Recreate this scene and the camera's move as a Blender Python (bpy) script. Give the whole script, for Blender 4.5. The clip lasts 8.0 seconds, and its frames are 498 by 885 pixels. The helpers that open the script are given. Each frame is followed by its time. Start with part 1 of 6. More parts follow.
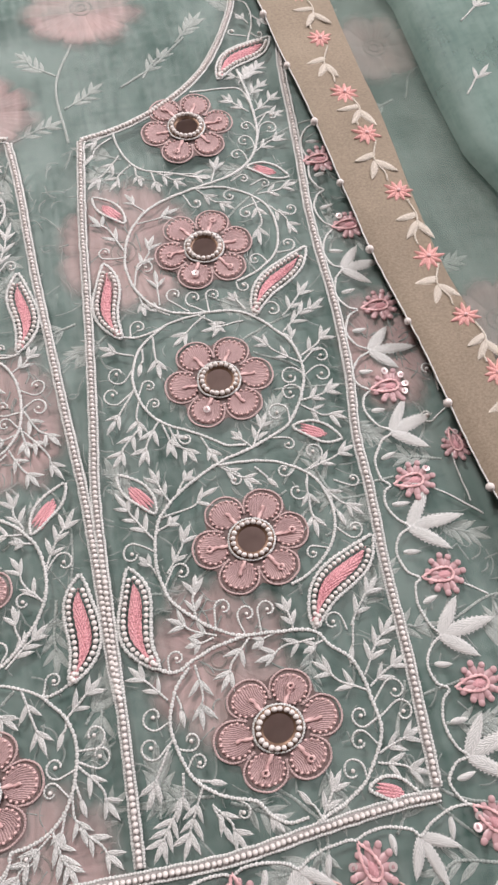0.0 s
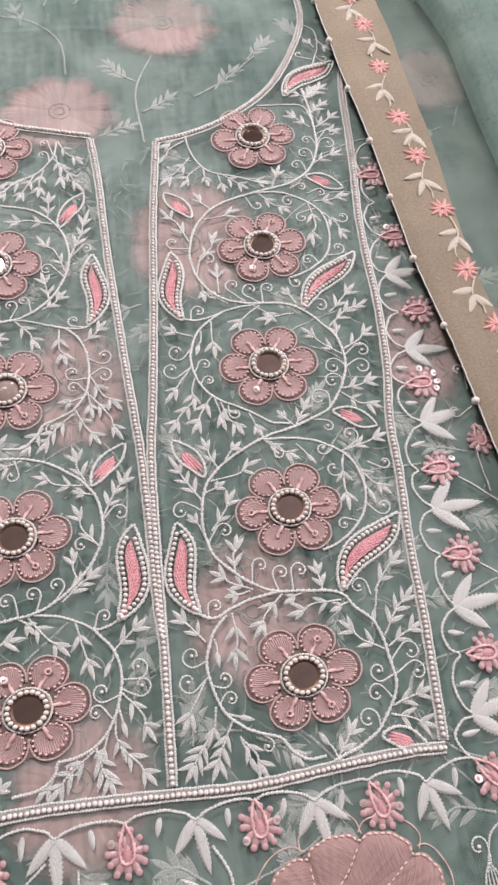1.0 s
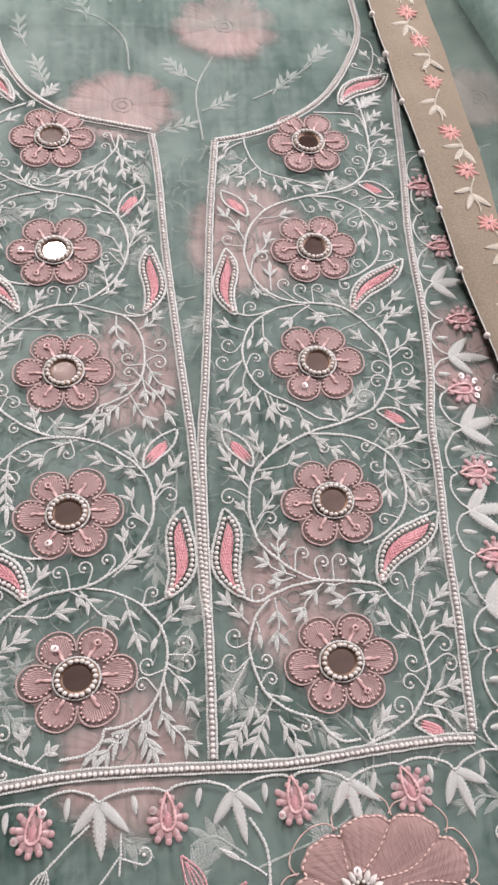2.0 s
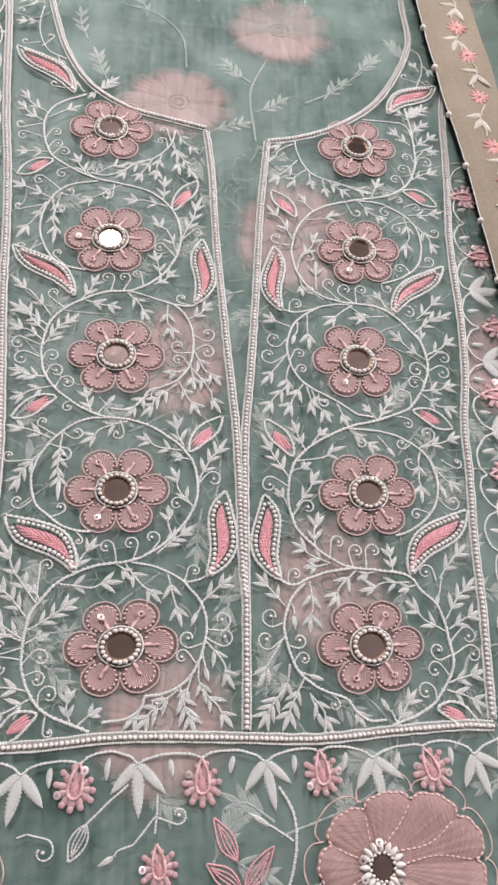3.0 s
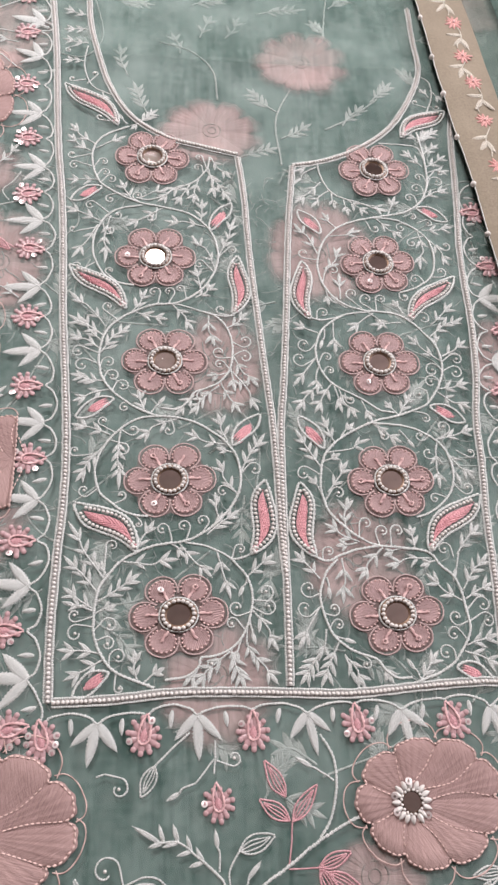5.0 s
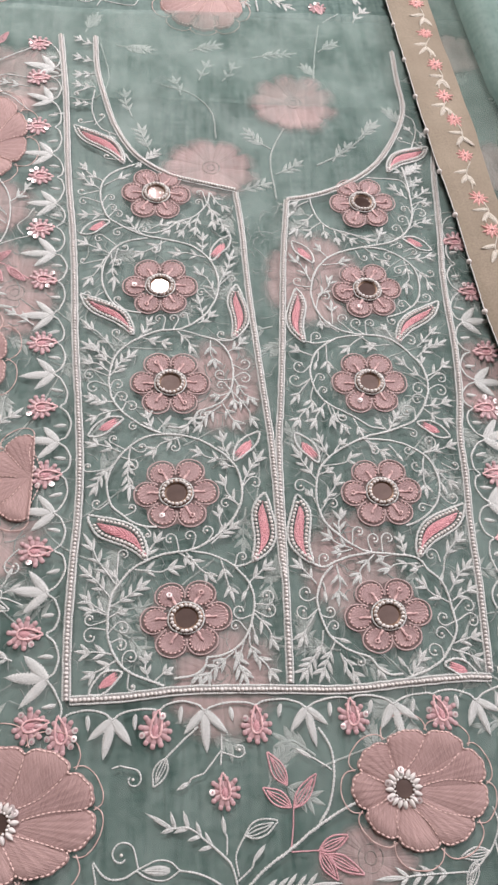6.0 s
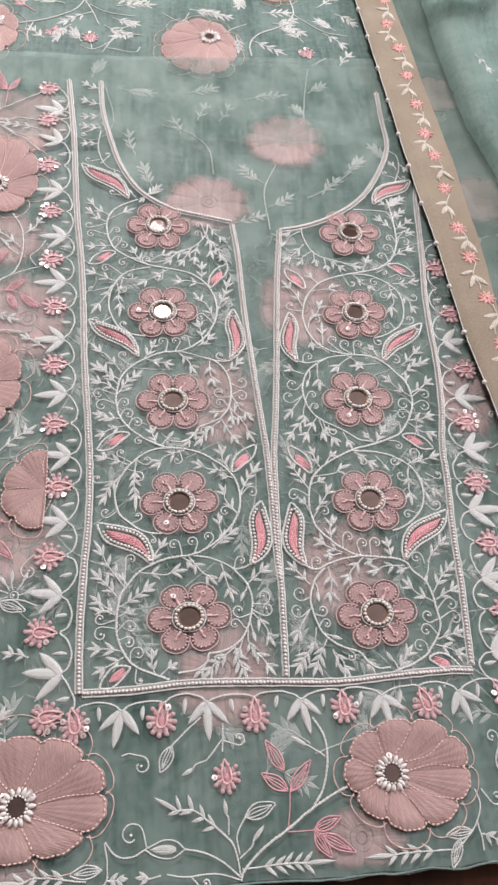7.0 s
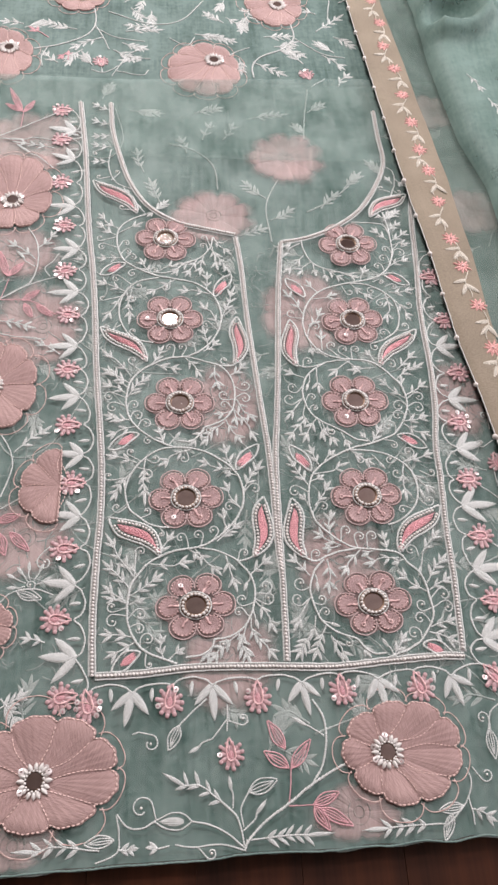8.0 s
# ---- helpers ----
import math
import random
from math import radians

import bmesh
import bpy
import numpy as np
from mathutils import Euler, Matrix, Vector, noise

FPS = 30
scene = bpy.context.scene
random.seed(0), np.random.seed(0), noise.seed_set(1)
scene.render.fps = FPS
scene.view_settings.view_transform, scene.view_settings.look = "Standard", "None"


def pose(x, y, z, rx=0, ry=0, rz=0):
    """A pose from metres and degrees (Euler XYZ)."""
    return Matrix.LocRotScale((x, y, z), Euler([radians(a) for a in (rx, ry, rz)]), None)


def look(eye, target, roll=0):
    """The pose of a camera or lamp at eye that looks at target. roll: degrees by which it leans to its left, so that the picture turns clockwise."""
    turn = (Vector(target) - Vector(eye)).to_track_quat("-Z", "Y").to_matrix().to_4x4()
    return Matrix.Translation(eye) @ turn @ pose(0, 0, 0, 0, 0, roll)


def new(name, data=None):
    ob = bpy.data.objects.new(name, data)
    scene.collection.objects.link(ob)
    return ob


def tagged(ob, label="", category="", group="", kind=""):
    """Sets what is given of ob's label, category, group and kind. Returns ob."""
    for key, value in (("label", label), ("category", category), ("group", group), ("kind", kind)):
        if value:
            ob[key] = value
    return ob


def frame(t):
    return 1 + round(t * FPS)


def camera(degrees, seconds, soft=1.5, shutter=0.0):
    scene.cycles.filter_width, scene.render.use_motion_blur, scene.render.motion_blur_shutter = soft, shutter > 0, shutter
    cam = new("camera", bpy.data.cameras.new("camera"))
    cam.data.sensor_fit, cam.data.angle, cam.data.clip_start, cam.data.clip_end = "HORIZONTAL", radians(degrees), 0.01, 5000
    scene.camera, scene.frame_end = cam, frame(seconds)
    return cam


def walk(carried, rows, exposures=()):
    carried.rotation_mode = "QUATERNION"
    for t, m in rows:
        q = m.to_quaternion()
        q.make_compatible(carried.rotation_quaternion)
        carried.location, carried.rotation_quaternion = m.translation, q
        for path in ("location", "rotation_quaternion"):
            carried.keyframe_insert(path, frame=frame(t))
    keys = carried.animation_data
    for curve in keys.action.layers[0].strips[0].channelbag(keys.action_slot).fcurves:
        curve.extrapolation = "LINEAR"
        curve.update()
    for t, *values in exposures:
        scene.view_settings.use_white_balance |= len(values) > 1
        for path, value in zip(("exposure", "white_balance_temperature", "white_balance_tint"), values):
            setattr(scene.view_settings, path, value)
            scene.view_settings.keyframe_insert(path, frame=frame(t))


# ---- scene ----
cam = camera(41.6, 8.0, 2.6)
PATH = [
    (0, (0.049, 0.061, 0.324), (0.278, 0.748, -1.541), 5.6),
    (0.5, (0.032, 0.044, 0.34), (0.246, 0.762, -1.514), 6.5),
    (1, (0.021, 0.032, 0.347), (0.238, 0.77, -1.5), 8.4),
    (1.5, (0.006, 0.026, 0.351), (0.232, 0.766, -1.493), 10.7),
    (2, (-0.011, 0.025, 0.355), (0.22, 0.768, -1.487), 12.8),
    (3.5, (-0.047, 0.01, 0.377), (0.188, 0.747, -1.468), 17.2),
    (4, (-0.052, 0.006, 0.391), (0.166, 0.743, -1.456), 15.7),
    (4.5, (-0.059, -0.001, 0.397), (0.148, 0.74, -1.449), 14.3),
    (6, (-0.069, -0.021, 0.439), (0.15, 0.773, -1.384), 13.1),
    (6.5, (-0.073, -0.029, 0.453), (0.154, 0.798, -1.354), 12.8),
    (7, (-0.072, -0.042, 0.471), (0.152, 0.809, -1.325), 12.0),
    (7.5, (-0.072, -0.052, 0.484), (0.142, 0.822, -1.302), 10.9),
    (8, (-0.073, -0.064, 0.493), (0.134, 0.821, -1.289), 10.4),
]
walk(cam, [(t, look(eye, target, roll)) for t, eye, target, roll in PATH],
     [(0, -0.03, 6640, 13), (1, -0.03, 6640, 14), (2, -0.03, 6580, 12.5), (3.4, -0.03, 6500, 11), (8, -0.03, 6530, 11.5)])

# ---- world and lights ----
world = bpy.data.worlds.new("world")
scene.world = world
world.use_nodes = True
world.node_tree.nodes["Background"].inputs[0].default_value = (0.9, 0.93, 1.0, 1)
world.node_tree.nodes["Background"].inputs[1].default_value = 0.4


def area_lamp(name, eye, target, w, h, power, colour):
    lamp = bpy.data.lights.new(name, "AREA")
    lamp.shape, lamp.size, lamp.size_y, lamp.energy, lamp.color = "RECTANGLE", w, h, power, colour
    ob = new(name, lamp)
    ob.matrix_world = look(eye, target)
    return ob


area_lamp("window_daylight", (2.10, 0.9, 1.15), (-0.4, 0.5, 0.0), 1.5, 1.3, 84, (1.0, 0.95, 1.0))
area_lamp("ceiling_light_glow", (-0.45, 1.82, 1.93), (-0.35, 1.2, 0.0), 0.55, 0.45, 75, (1.0, 0.945, 0.95))


# ---- materials ----
def nodes_of(mat):
    mat.use_nodes = True
    tree = mat.node_tree
    return tree, tree.nodes["Principled BSDF"]


def link(tree, a, b):
    tree.links.new(a, b)


def node(tree, kind, **values):
    n = tree.nodes.new(kind)
    for key, value in values.items():
        n.inputs[key].default_value = value
    return n


def calc(tree, op, a, b=None):
    n = tree.nodes.new("ShaderNodeMath")
    n.operation = op
    for slot, v in ((0, a), (1, b)):
        if v is None:
            continue
        if isinstance(v, (int, float)):
            n.inputs[slot].default_value = v
        else:
            link(tree, v, n.inputs[slot])
    return n.outputs[0]


def ramp(tree, fac, stops):
    n = tree.nodes.new("ShaderNodeValToRGB")
    link(tree, fac, n.inputs[0])
    while len(n.color_ramp.elements) < len(stops):
        n.color_ramp.elements.new(0.5)
    for e, (p, c) in zip(n.color_ramp.elements, stops):
        e.position, e.color = p, (*c, 1)
    return n.outputs[0]


def bump(tree, height, bsdf, strength, dist):
    n = node(tree, "ShaderNodeBump", Strength=strength, Distance=dist)
    link(tree, height, n.inputs["Height"])
    link(tree, n.outputs[0], bsdf.inputs["Normal"])
    return n


def noise_out(tree, coord, scale, detail=3.0, stretch=None):
    n = node(tree, "ShaderNodeTexNoise", Scale=scale, Detail=detail)
    if stretch:
        m = node(tree, "ShaderNodeMapping", Scale=stretch)
        link(tree, coord, m.inputs[0])
        coord = m.outputs[0]
    link(tree, coord, n.inputs["Vector"])
    return n.outputs[0]


def thread(name, dark, light, rough=0.5, stitch=0.75, slant=1.3, depth=0.0001, spec=0.35, along=0.5, fleck=0.35, tone=0.22, sway=1.6):
    """Embroidery thread: uv is (mm along, mm across), stitches slant away from the middle."""
    mat = bpy.data.materials.new(name)
    tree, b = nodes_of(mat)
    uv = tree.nodes.new("ShaderNodeUVMap")
    sep = tree.nodes.new("ShaderNodeSeparateXYZ")
    link(tree, uv.outputs[0], sep.inputs[0])
    pos = tree.nodes.new("ShaderNodeTexCoord").outputs["Object"]
    wob = noise_out(tree, pos, 900, 2)
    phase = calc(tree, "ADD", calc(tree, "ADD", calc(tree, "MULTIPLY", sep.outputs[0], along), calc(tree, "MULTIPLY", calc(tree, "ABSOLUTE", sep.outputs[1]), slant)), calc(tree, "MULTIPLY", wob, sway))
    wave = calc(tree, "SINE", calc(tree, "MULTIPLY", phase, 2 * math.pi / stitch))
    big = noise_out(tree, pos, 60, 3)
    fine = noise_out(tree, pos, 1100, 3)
    # stitch wave also darkens the colour in its grooves, shade put into the tone
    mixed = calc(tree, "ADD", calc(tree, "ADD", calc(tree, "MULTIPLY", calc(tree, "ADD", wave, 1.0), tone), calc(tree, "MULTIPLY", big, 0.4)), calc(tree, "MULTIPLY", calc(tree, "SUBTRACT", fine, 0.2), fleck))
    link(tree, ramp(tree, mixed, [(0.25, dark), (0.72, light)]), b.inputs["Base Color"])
    b.inputs["Roughness"].default_value = rough
    b.inputs["Specular IOR Level"].default_value = spec
    b.inputs["Sheen Weight"].default_value = 0.15
    bump(tree, wave, b, 0.6, depth)
    return mat


def sheer(name, dark, light, clear, tint, wave_scale=1.0):
    """Organza: a fine woven veil that lets part of the light straight through."""
    mat = bpy.data.materials.new(name)
    tree, b = nodes_of(mat)
    out = tree.nodes["Material Output"]
    pos = tree.nodes.new("ShaderNodeTexCoord").outputs["Object"]
    large = noise_out(tree, pos, 16 * wave_scale, 4)
    slub = noise_out(tree, pos, 260, 2, (1, 0.06, 1))
    slub2 = noise_out(tree, pos, 260, 2, (0.06, 1, 1))
    fine = noise_out(tree, pos, 2600, 1)
    weave = calc(tree, "ADD", calc(tree, "ADD", slub, slub2), fine)
    fibre = noise_out(tree, pos, 330, 4, (1, 0.08, 1))
    streak = noise_out(tree, pos, 55, 5, (1, 0.35, 1))
    mottle = noise_out(tree, pos, 190, 6)
    tone = calc(tree, "ADD", calc(tree, "ADD", calc(tree, "MULTIPLY", large, 0.35), calc(tree, "ADD", calc(tree, "MULTIPLY", streak, 0.25), calc(tree, "MULTIPLY", mottle, 0.22))), calc(tree, "ADD", calc(tree, "MULTIPLY", weave, 0.12), calc(tree, "MULTIPLY", calc(tree, "SUBTRACT", fibre, 0.5), 0.2)))
    link(tree, ramp(tree, tone, [(0.47, dark), (0.64, light)]), b.inputs["Base Color"])
    b.inputs["Roughness"].default_value = 0.55
    b.inputs["Specular IOR Level"].default_value = 0.3
    b.inputs["Sheen Weight"].default_value = 0.2
    bump(tree, weave, b, 0.25, 0.0003)
    clear_bsdf = tree.nodes.new("ShaderNodeBsdfTransparent")
    clear_bsdf.inputs[0].default_value = (*tint, 1)
    mix = tree.nodes.new("ShaderNodeMixShader")
    cloud = noise_out(tree, pos, 34 * wave_scale, 5)
    fac = calc(tree, "ADD", calc(tree, "ADD", clear - 0.12, calc(tree, "MULTIPLY", weave, 0.08)), calc(tree, "MULTIPLY", calc(tree, "SUBTRACT", cloud, 0.5), 0.4))
    link(tree, fac, mix.inputs[0])
    link(tree, b.outputs[0], mix.inputs[1])
    link(tree, clear_bsdf.outputs[0], mix.inputs[2])
    link(tree, mix.outputs[0], out.inputs[0])
    return mat


def cloth(name, dark, light, rough=0.8, slub=(1, 0.05, 1), scale=220, depth=0.0003, by_uv=False):
    mat = bpy.data.materials.new(name)
    tree, b = nodes_of(mat)
    pos = tree.nodes.new("ShaderNodeTexCoord").outputs["Object"]
    large = noise_out(tree, pos, 14, 3)
    a = noise_out(tree, tree.nodes.new("ShaderNodeUVMap").outputs[0] if by_uv else pos, scale, 3, slub)
    fine = noise_out(tree, pos, 2200, 1)
    tone = calc(tree, "ADD", calc(tree, "MULTIPLY", large, 0.45), calc(tree, "ADD", calc(tree, "MULTIPLY", a, 0.4), calc(tree, "MULTIPLY", fine, 0.15)))
    link(tree, ramp(tree, tone, [(0.3, dark), (0.7, light)]), b.inputs["Base Color"])
    b.inputs["Roughness"].default_value = rough
    b.inputs["Specular IOR Level"].default_value = 0.25
    b.inputs["Sheen Weight"].default_value = 0.2
    bump(tree, calc(tree, "ADD", a, calc(tree, "MULTIPLY", fine, 0.5)), b, 0.6, depth)
    return mat


def plain(name, colour, rough, metal=0.0, spec=0.5):
    mat = bpy.data.materials.new(name)
    tree, b = nodes_of(mat)
    pos = tree.nodes.new("ShaderNodeTexCoord").outputs["Object"]
    n = noise_out(tree, pos, 120, 3)
    lo = tuple(c * 0.82 for c in colour)
    link(tree, ramp(tree, n, [(0.3, lo), (0.7, colour)]), b.inputs["Base Color"])
    b.inputs["Roughness"].default_value = rough
    b.inputs["Metallic"].default_value = metal
    b.inputs["Specular IOR Level"].default_value = spec
    return mat


def wood(name, dark, light):
    mat = bpy.data.materials.new(name)
    tree, b = nodes_of(mat)
    pos = tree.nodes.new("ShaderNodeTexCoord").outputs["Object"]
    info = tree.nodes.new("ShaderNodeObjectInfo")
    grain = noise_out(tree, pos, 60, 5, (1, 0.06, 1))
    fine = noise_out(tree, pos, 500, 2, (1, 0.04, 1))
    tone = calc(tree, "ADD", calc(tree, "MULTIPLY", grain, 0.7), calc(tree, "ADD", calc(tree, "MULTIPLY", fine, 0.2), calc(tree, "MULTIPLY", info.outputs["Random"], 0.2)))
    link(tree, ramp(tree, tone, [(0.3, dark), (0.8, light)]), b.inputs["Base Color"])
    b.inputs["Roughness"].default_value = 0.6
    b.inputs["Specular IOR Level"].default_value = 0.2
    bump(tree, grain, b, 0.3, 0.0006)
    return mat


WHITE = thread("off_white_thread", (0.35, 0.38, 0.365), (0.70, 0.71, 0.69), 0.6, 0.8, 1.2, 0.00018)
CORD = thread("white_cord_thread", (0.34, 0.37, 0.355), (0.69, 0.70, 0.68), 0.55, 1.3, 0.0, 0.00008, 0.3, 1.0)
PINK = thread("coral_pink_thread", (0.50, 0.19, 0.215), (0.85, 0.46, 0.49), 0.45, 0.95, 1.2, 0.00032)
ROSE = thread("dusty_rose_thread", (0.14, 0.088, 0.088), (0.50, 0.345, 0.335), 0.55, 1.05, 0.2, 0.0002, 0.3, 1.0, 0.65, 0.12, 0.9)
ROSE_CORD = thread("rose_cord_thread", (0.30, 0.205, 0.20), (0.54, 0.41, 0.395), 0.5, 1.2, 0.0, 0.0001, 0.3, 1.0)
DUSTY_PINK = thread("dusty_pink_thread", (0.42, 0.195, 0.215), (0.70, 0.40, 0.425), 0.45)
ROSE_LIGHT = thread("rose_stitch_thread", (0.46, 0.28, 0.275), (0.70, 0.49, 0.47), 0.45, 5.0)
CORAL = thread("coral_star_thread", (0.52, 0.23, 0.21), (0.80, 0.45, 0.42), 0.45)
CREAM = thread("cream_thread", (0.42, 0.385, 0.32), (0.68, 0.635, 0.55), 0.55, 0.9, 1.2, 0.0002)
MAUVE = cloth("mauve_backing_cloth", (0.115, 0.088, 0.082), (0.20, 0.148, 0.140))
BLUSH = cloth("blush_applique_cloth", (0.18, 0.108, 0.102), (0.54, 0.375, 0.35), 0.75, (0.09, 1, 1), 1.5, 0.0006, True)
PEACH = thread("peach_thread", (0.46, 0.30, 0.27), (0.66, 0.48, 0.44), 0.5, 5.0)
PEARL = plain("ivory_pearl", (0.74, 0.71, 0.68), 0.3, 0.0, 0.6)
BEAD = plain("pink_glass_bead", (0.47, 0.30, 0.31), 0.35, 0.0, 0.5)
SEQUIN = plain("silver_sequin", (0.82, 0.74, 0.73), 0.35, 0.5)
MIRROR = plain("mirror_glass", (0.52, 0.43, 0.41), 0.08, 1.0)
MT = MIRROR.node_tree
bump(MT, noise_out(MT, MT.nodes.new("ShaderNodeTexCoord").outputs["Object"], 800, 2), MT.nodes["Principled BSDF"], 0.16, 0.0004)
BRASS = plain("antique_gold_rim", (0.17, 0.11, 0.075), 0.45, 0.6)
VEIL = sheer("sage_green_organza", (0.085, 0.15, 0.13), (0.37, 0.455, 0.425), 0.74, (0.95, 0.97, 0.96))
HEM = cloth("sage_hem_cloth", (0.10, 0.16, 0.145), (0.20, 0.27, 0.25))
FACING = sheer("sage_organza_facing", (0.24, 0.36, 0.325), (0.42, 0.53, 0.49), 0.88, (0.95, 0.98, 0.97))
UNDER = sheer("sage_green_organza_under", (0.042, 0.092, 0.08), (0.155, 0.232, 0.21), 0.18, (0.6, 0.8, 0.74))
DRAPE_THIN = sheer("mint_organza_single", (0.12, 0.17, 0.148), (0.22, 0.28, 0.25), 0.70, (0.93, 0.95, 0.93))
DRAPE = sheer("mint_organza_scarf", (0.13, 0.215, 0.19), (0.225, 0.325, 0.29), 0.42, (0.85, 0.95, 0.92))
LINING = cloth("teal_lining_cloth", (0.045, 0.10, 0.085), (0.08, 0.16, 0.135))
def frayed(name, base, clear, from_edge):
    """A thin copy of a cloth whose rim frays out into the weave: uv x runs from the middle (0) to the rim (1)."""
    mat = base.copy()
    mat.name = name
    tree = mat.node_tree
    b, out = tree.nodes["Principled BSDF"], tree.nodes["Material Output"]
    uv = tree.nodes.new("ShaderNodeUVMap")
    sep = tree.nodes.new("ShaderNodeSeparateXYZ")
    link(tree, uv.outputs[0], sep.inputs[0])
    pos = tree.nodes.new("ShaderNodeTexCoord").outputs["Object"]
    wob = noise_out(tree, pos, 45, 4)
    k = calc(tree, "ADD", sep.outputs[0], calc(tree, "MULTIPLY", calc(tree, "SUBTRACT", wob, 0.5), 0.3))
    fade = node(tree, "ShaderNodeMapRange")
    fade.interpolation_type = "SMOOTHSTEP"
    link(tree, k, fade.inputs[0])
    for slot, v in ((1, from_edge), (2, from_edge + 0.40), (3, clear), (4, 1.0)):
        fade.inputs[slot].default_value = v
    mix, see = tree.nodes.new("ShaderNodeMixShader"), tree.nodes.new("ShaderNodeBsdfTransparent")
    link(tree, fade.outputs[0], mix.inputs[0])
    link(tree, b.outputs[0], mix.inputs[1])
    link(tree, see.outputs[0], mix.inputs[2])
    link(tree, mix.outputs[0], out.inputs[0])
    return mat


SOFT_BLUSH = frayed("blush_cloth_frayed", cloth("blush_cloth_under", (0.30, 0.175, 0.175), (0.68, 0.44, 0.43), 0.75, (1, 0.10, 1), 300, 0.0006), 0.0, 0.62)
WISP = frayed("loose_thread_ends", WHITE, 0.55, 900.0)
PALE = frayed("pale_mint_thread_under", WHITE, 0.05, 900.0)
KHAKI = cloth("khaki_raw_silk", (0.15, 0.12, 0.085), (0.32, 0.268, 0.198), 0.7, (0.8, 1, 1), 750, 0.00025)
WOOD = wood("dark_walnut_wood", (0.010, 0.0025, 0.0008), (0.065, 0.019, 0.007))
PLASTER = plain("warm_plaster_paint", (0.42, 0.36, 0.33), 0.9)
CEILING = plain("ceiling_paint", (0.62, 0.56, 0.52), 0.9)


# ---- mesh helpers ----
def part(name, geo, material, parent, label="", smooth=True):
    """One mesh object under a thing or a part; geo is (vertices, faces, uvs)."""
    ob = new(name, mesh_of(name, geo, material, smooth))
    ob.parent = parent
    if label:
        tagged(ob, label)
    return ob


def mesh_of(name, geo, material, smooth=True):
    V, F, U = geo
    me = bpy.data.meshes.new(name)
    me.from_pydata(V, [], F)
    if U:
        lay = me.uv_layers.new(name="UVMap")
        idx = np.zeros(len(me.loops), dtype=np.int32)
        me.loops.foreach_get("vertex_index", idx)
        lay.data.foreach_set("uv", np.array(U, dtype=np.float32)[idx].ravel())
    me.polygons.foreach_set("use_smooth", [smooth] * len(me.polygons))
    me.materials.append(material)
    me.update()
    return me


def share(name, me, parent, m):
    ob = new(name, me)
    ob.parent = parent
    ob.matrix_local = m
    return ob


def blank():
    return [], [], []


def ground(x, y):
    """The lie of the upper cloth, metres."""
    crease = 0.6 * math.exp(-((y - 0.525 - 0.05 * x * x) / 0.011) ** 2) * 0.0022 * math.exp(-(x / 0.16) ** 4)
    return 0.0012 * noise.noise((x * 7, y * 7, 0.3)) + 0.0005 * noise.noise((x * 26, y * 26, 4.0)) + crease


def spline(pts, step):
    """A smooth line through a few points (metres, in the plane), sampled evenly."""
    P = [Vector((p[0], p[1])) for p in pts]
    P = [P[0] * 2 - P[1]] + P + [P[-1] * 2 - P[-2]]
    raw = []
    for a, b, c, d in zip(P, P[1:], P[2:], P[3:]):
        n = max(2, int((c - b).length / step * 1.5))
        for i in range(n):
            t = i / n
            raw.append(0.5 * (2 * b + (c - a) * t + (2 * a - 5 * b + 4 * c - d) * t * t + (3 * b - a - 3 * c + d) * t ** 3))
    raw.append(P[-2])
    line, left = [raw[0]], step
    for a, b in zip(raw, raw[1:]):
        L = (b - a).length
        while L >= left and L > 0:
            a = a + (b - a) * (left / L)
            L -= left
            line.append(a)
            left = step
        left -= L
    return line if len(line) > 2 else [raw[0], (raw[0] + raw[-1]) / 2, raw[-1]]


def rope(geo, line, r, lift=0.6, height=ground, sides=6, taper=False):
    """Twisted two-ply cord along a line."""
    V, F, U = geo
    start, n, s = len(V), len(line), 0.0
    for i, p in enumerate(line):
        a, b = line[max(i - 1, 0)], line[min(i + 1, n - 1)]
        d = (b - a).normalized() if (b - a).length > 0 else Vector((1, 0))
        if i:
            s += (line[i] - line[i - 1]).length
        rr = (r * (1 - 0.6 * i / n) if taper else r) * (1 + 0.22 * noise.noise((p.x * 260, p.y * 260, 3.0)))
        p = p + Vector((-d.y, d.x)) * (0.00035 * noise.noise((p.x * 150, p.y * 150, 6.0)))
        z = height(p.x, p.y) + rr * lift
        for k in range(sides):
            ang = 2 * math.pi * k / sides
            q = rr * (1 + 0.34 * math.cos(2 * ang - 2 * math.pi * s / (3.4 * r)))
            V.append((p.x - d.y * q * math.cos(ang), p.y + d.x * q * math.cos(ang), z + q * 0.6 * math.sin(ang)))
            U.append((s * 1000, 0.0))
    for i in range(n - 1):
        for k in range(sides):
            a, b = start + i * sides + k, start + i * sides + (k + 1) % sides
            F.append((a, b, b + sides, a + sides))
    F.append(tuple(start + k for k in range(sides))[::-1])
    F.append(tuple(start + (n - 1) * sides + k for k in range(sides)))


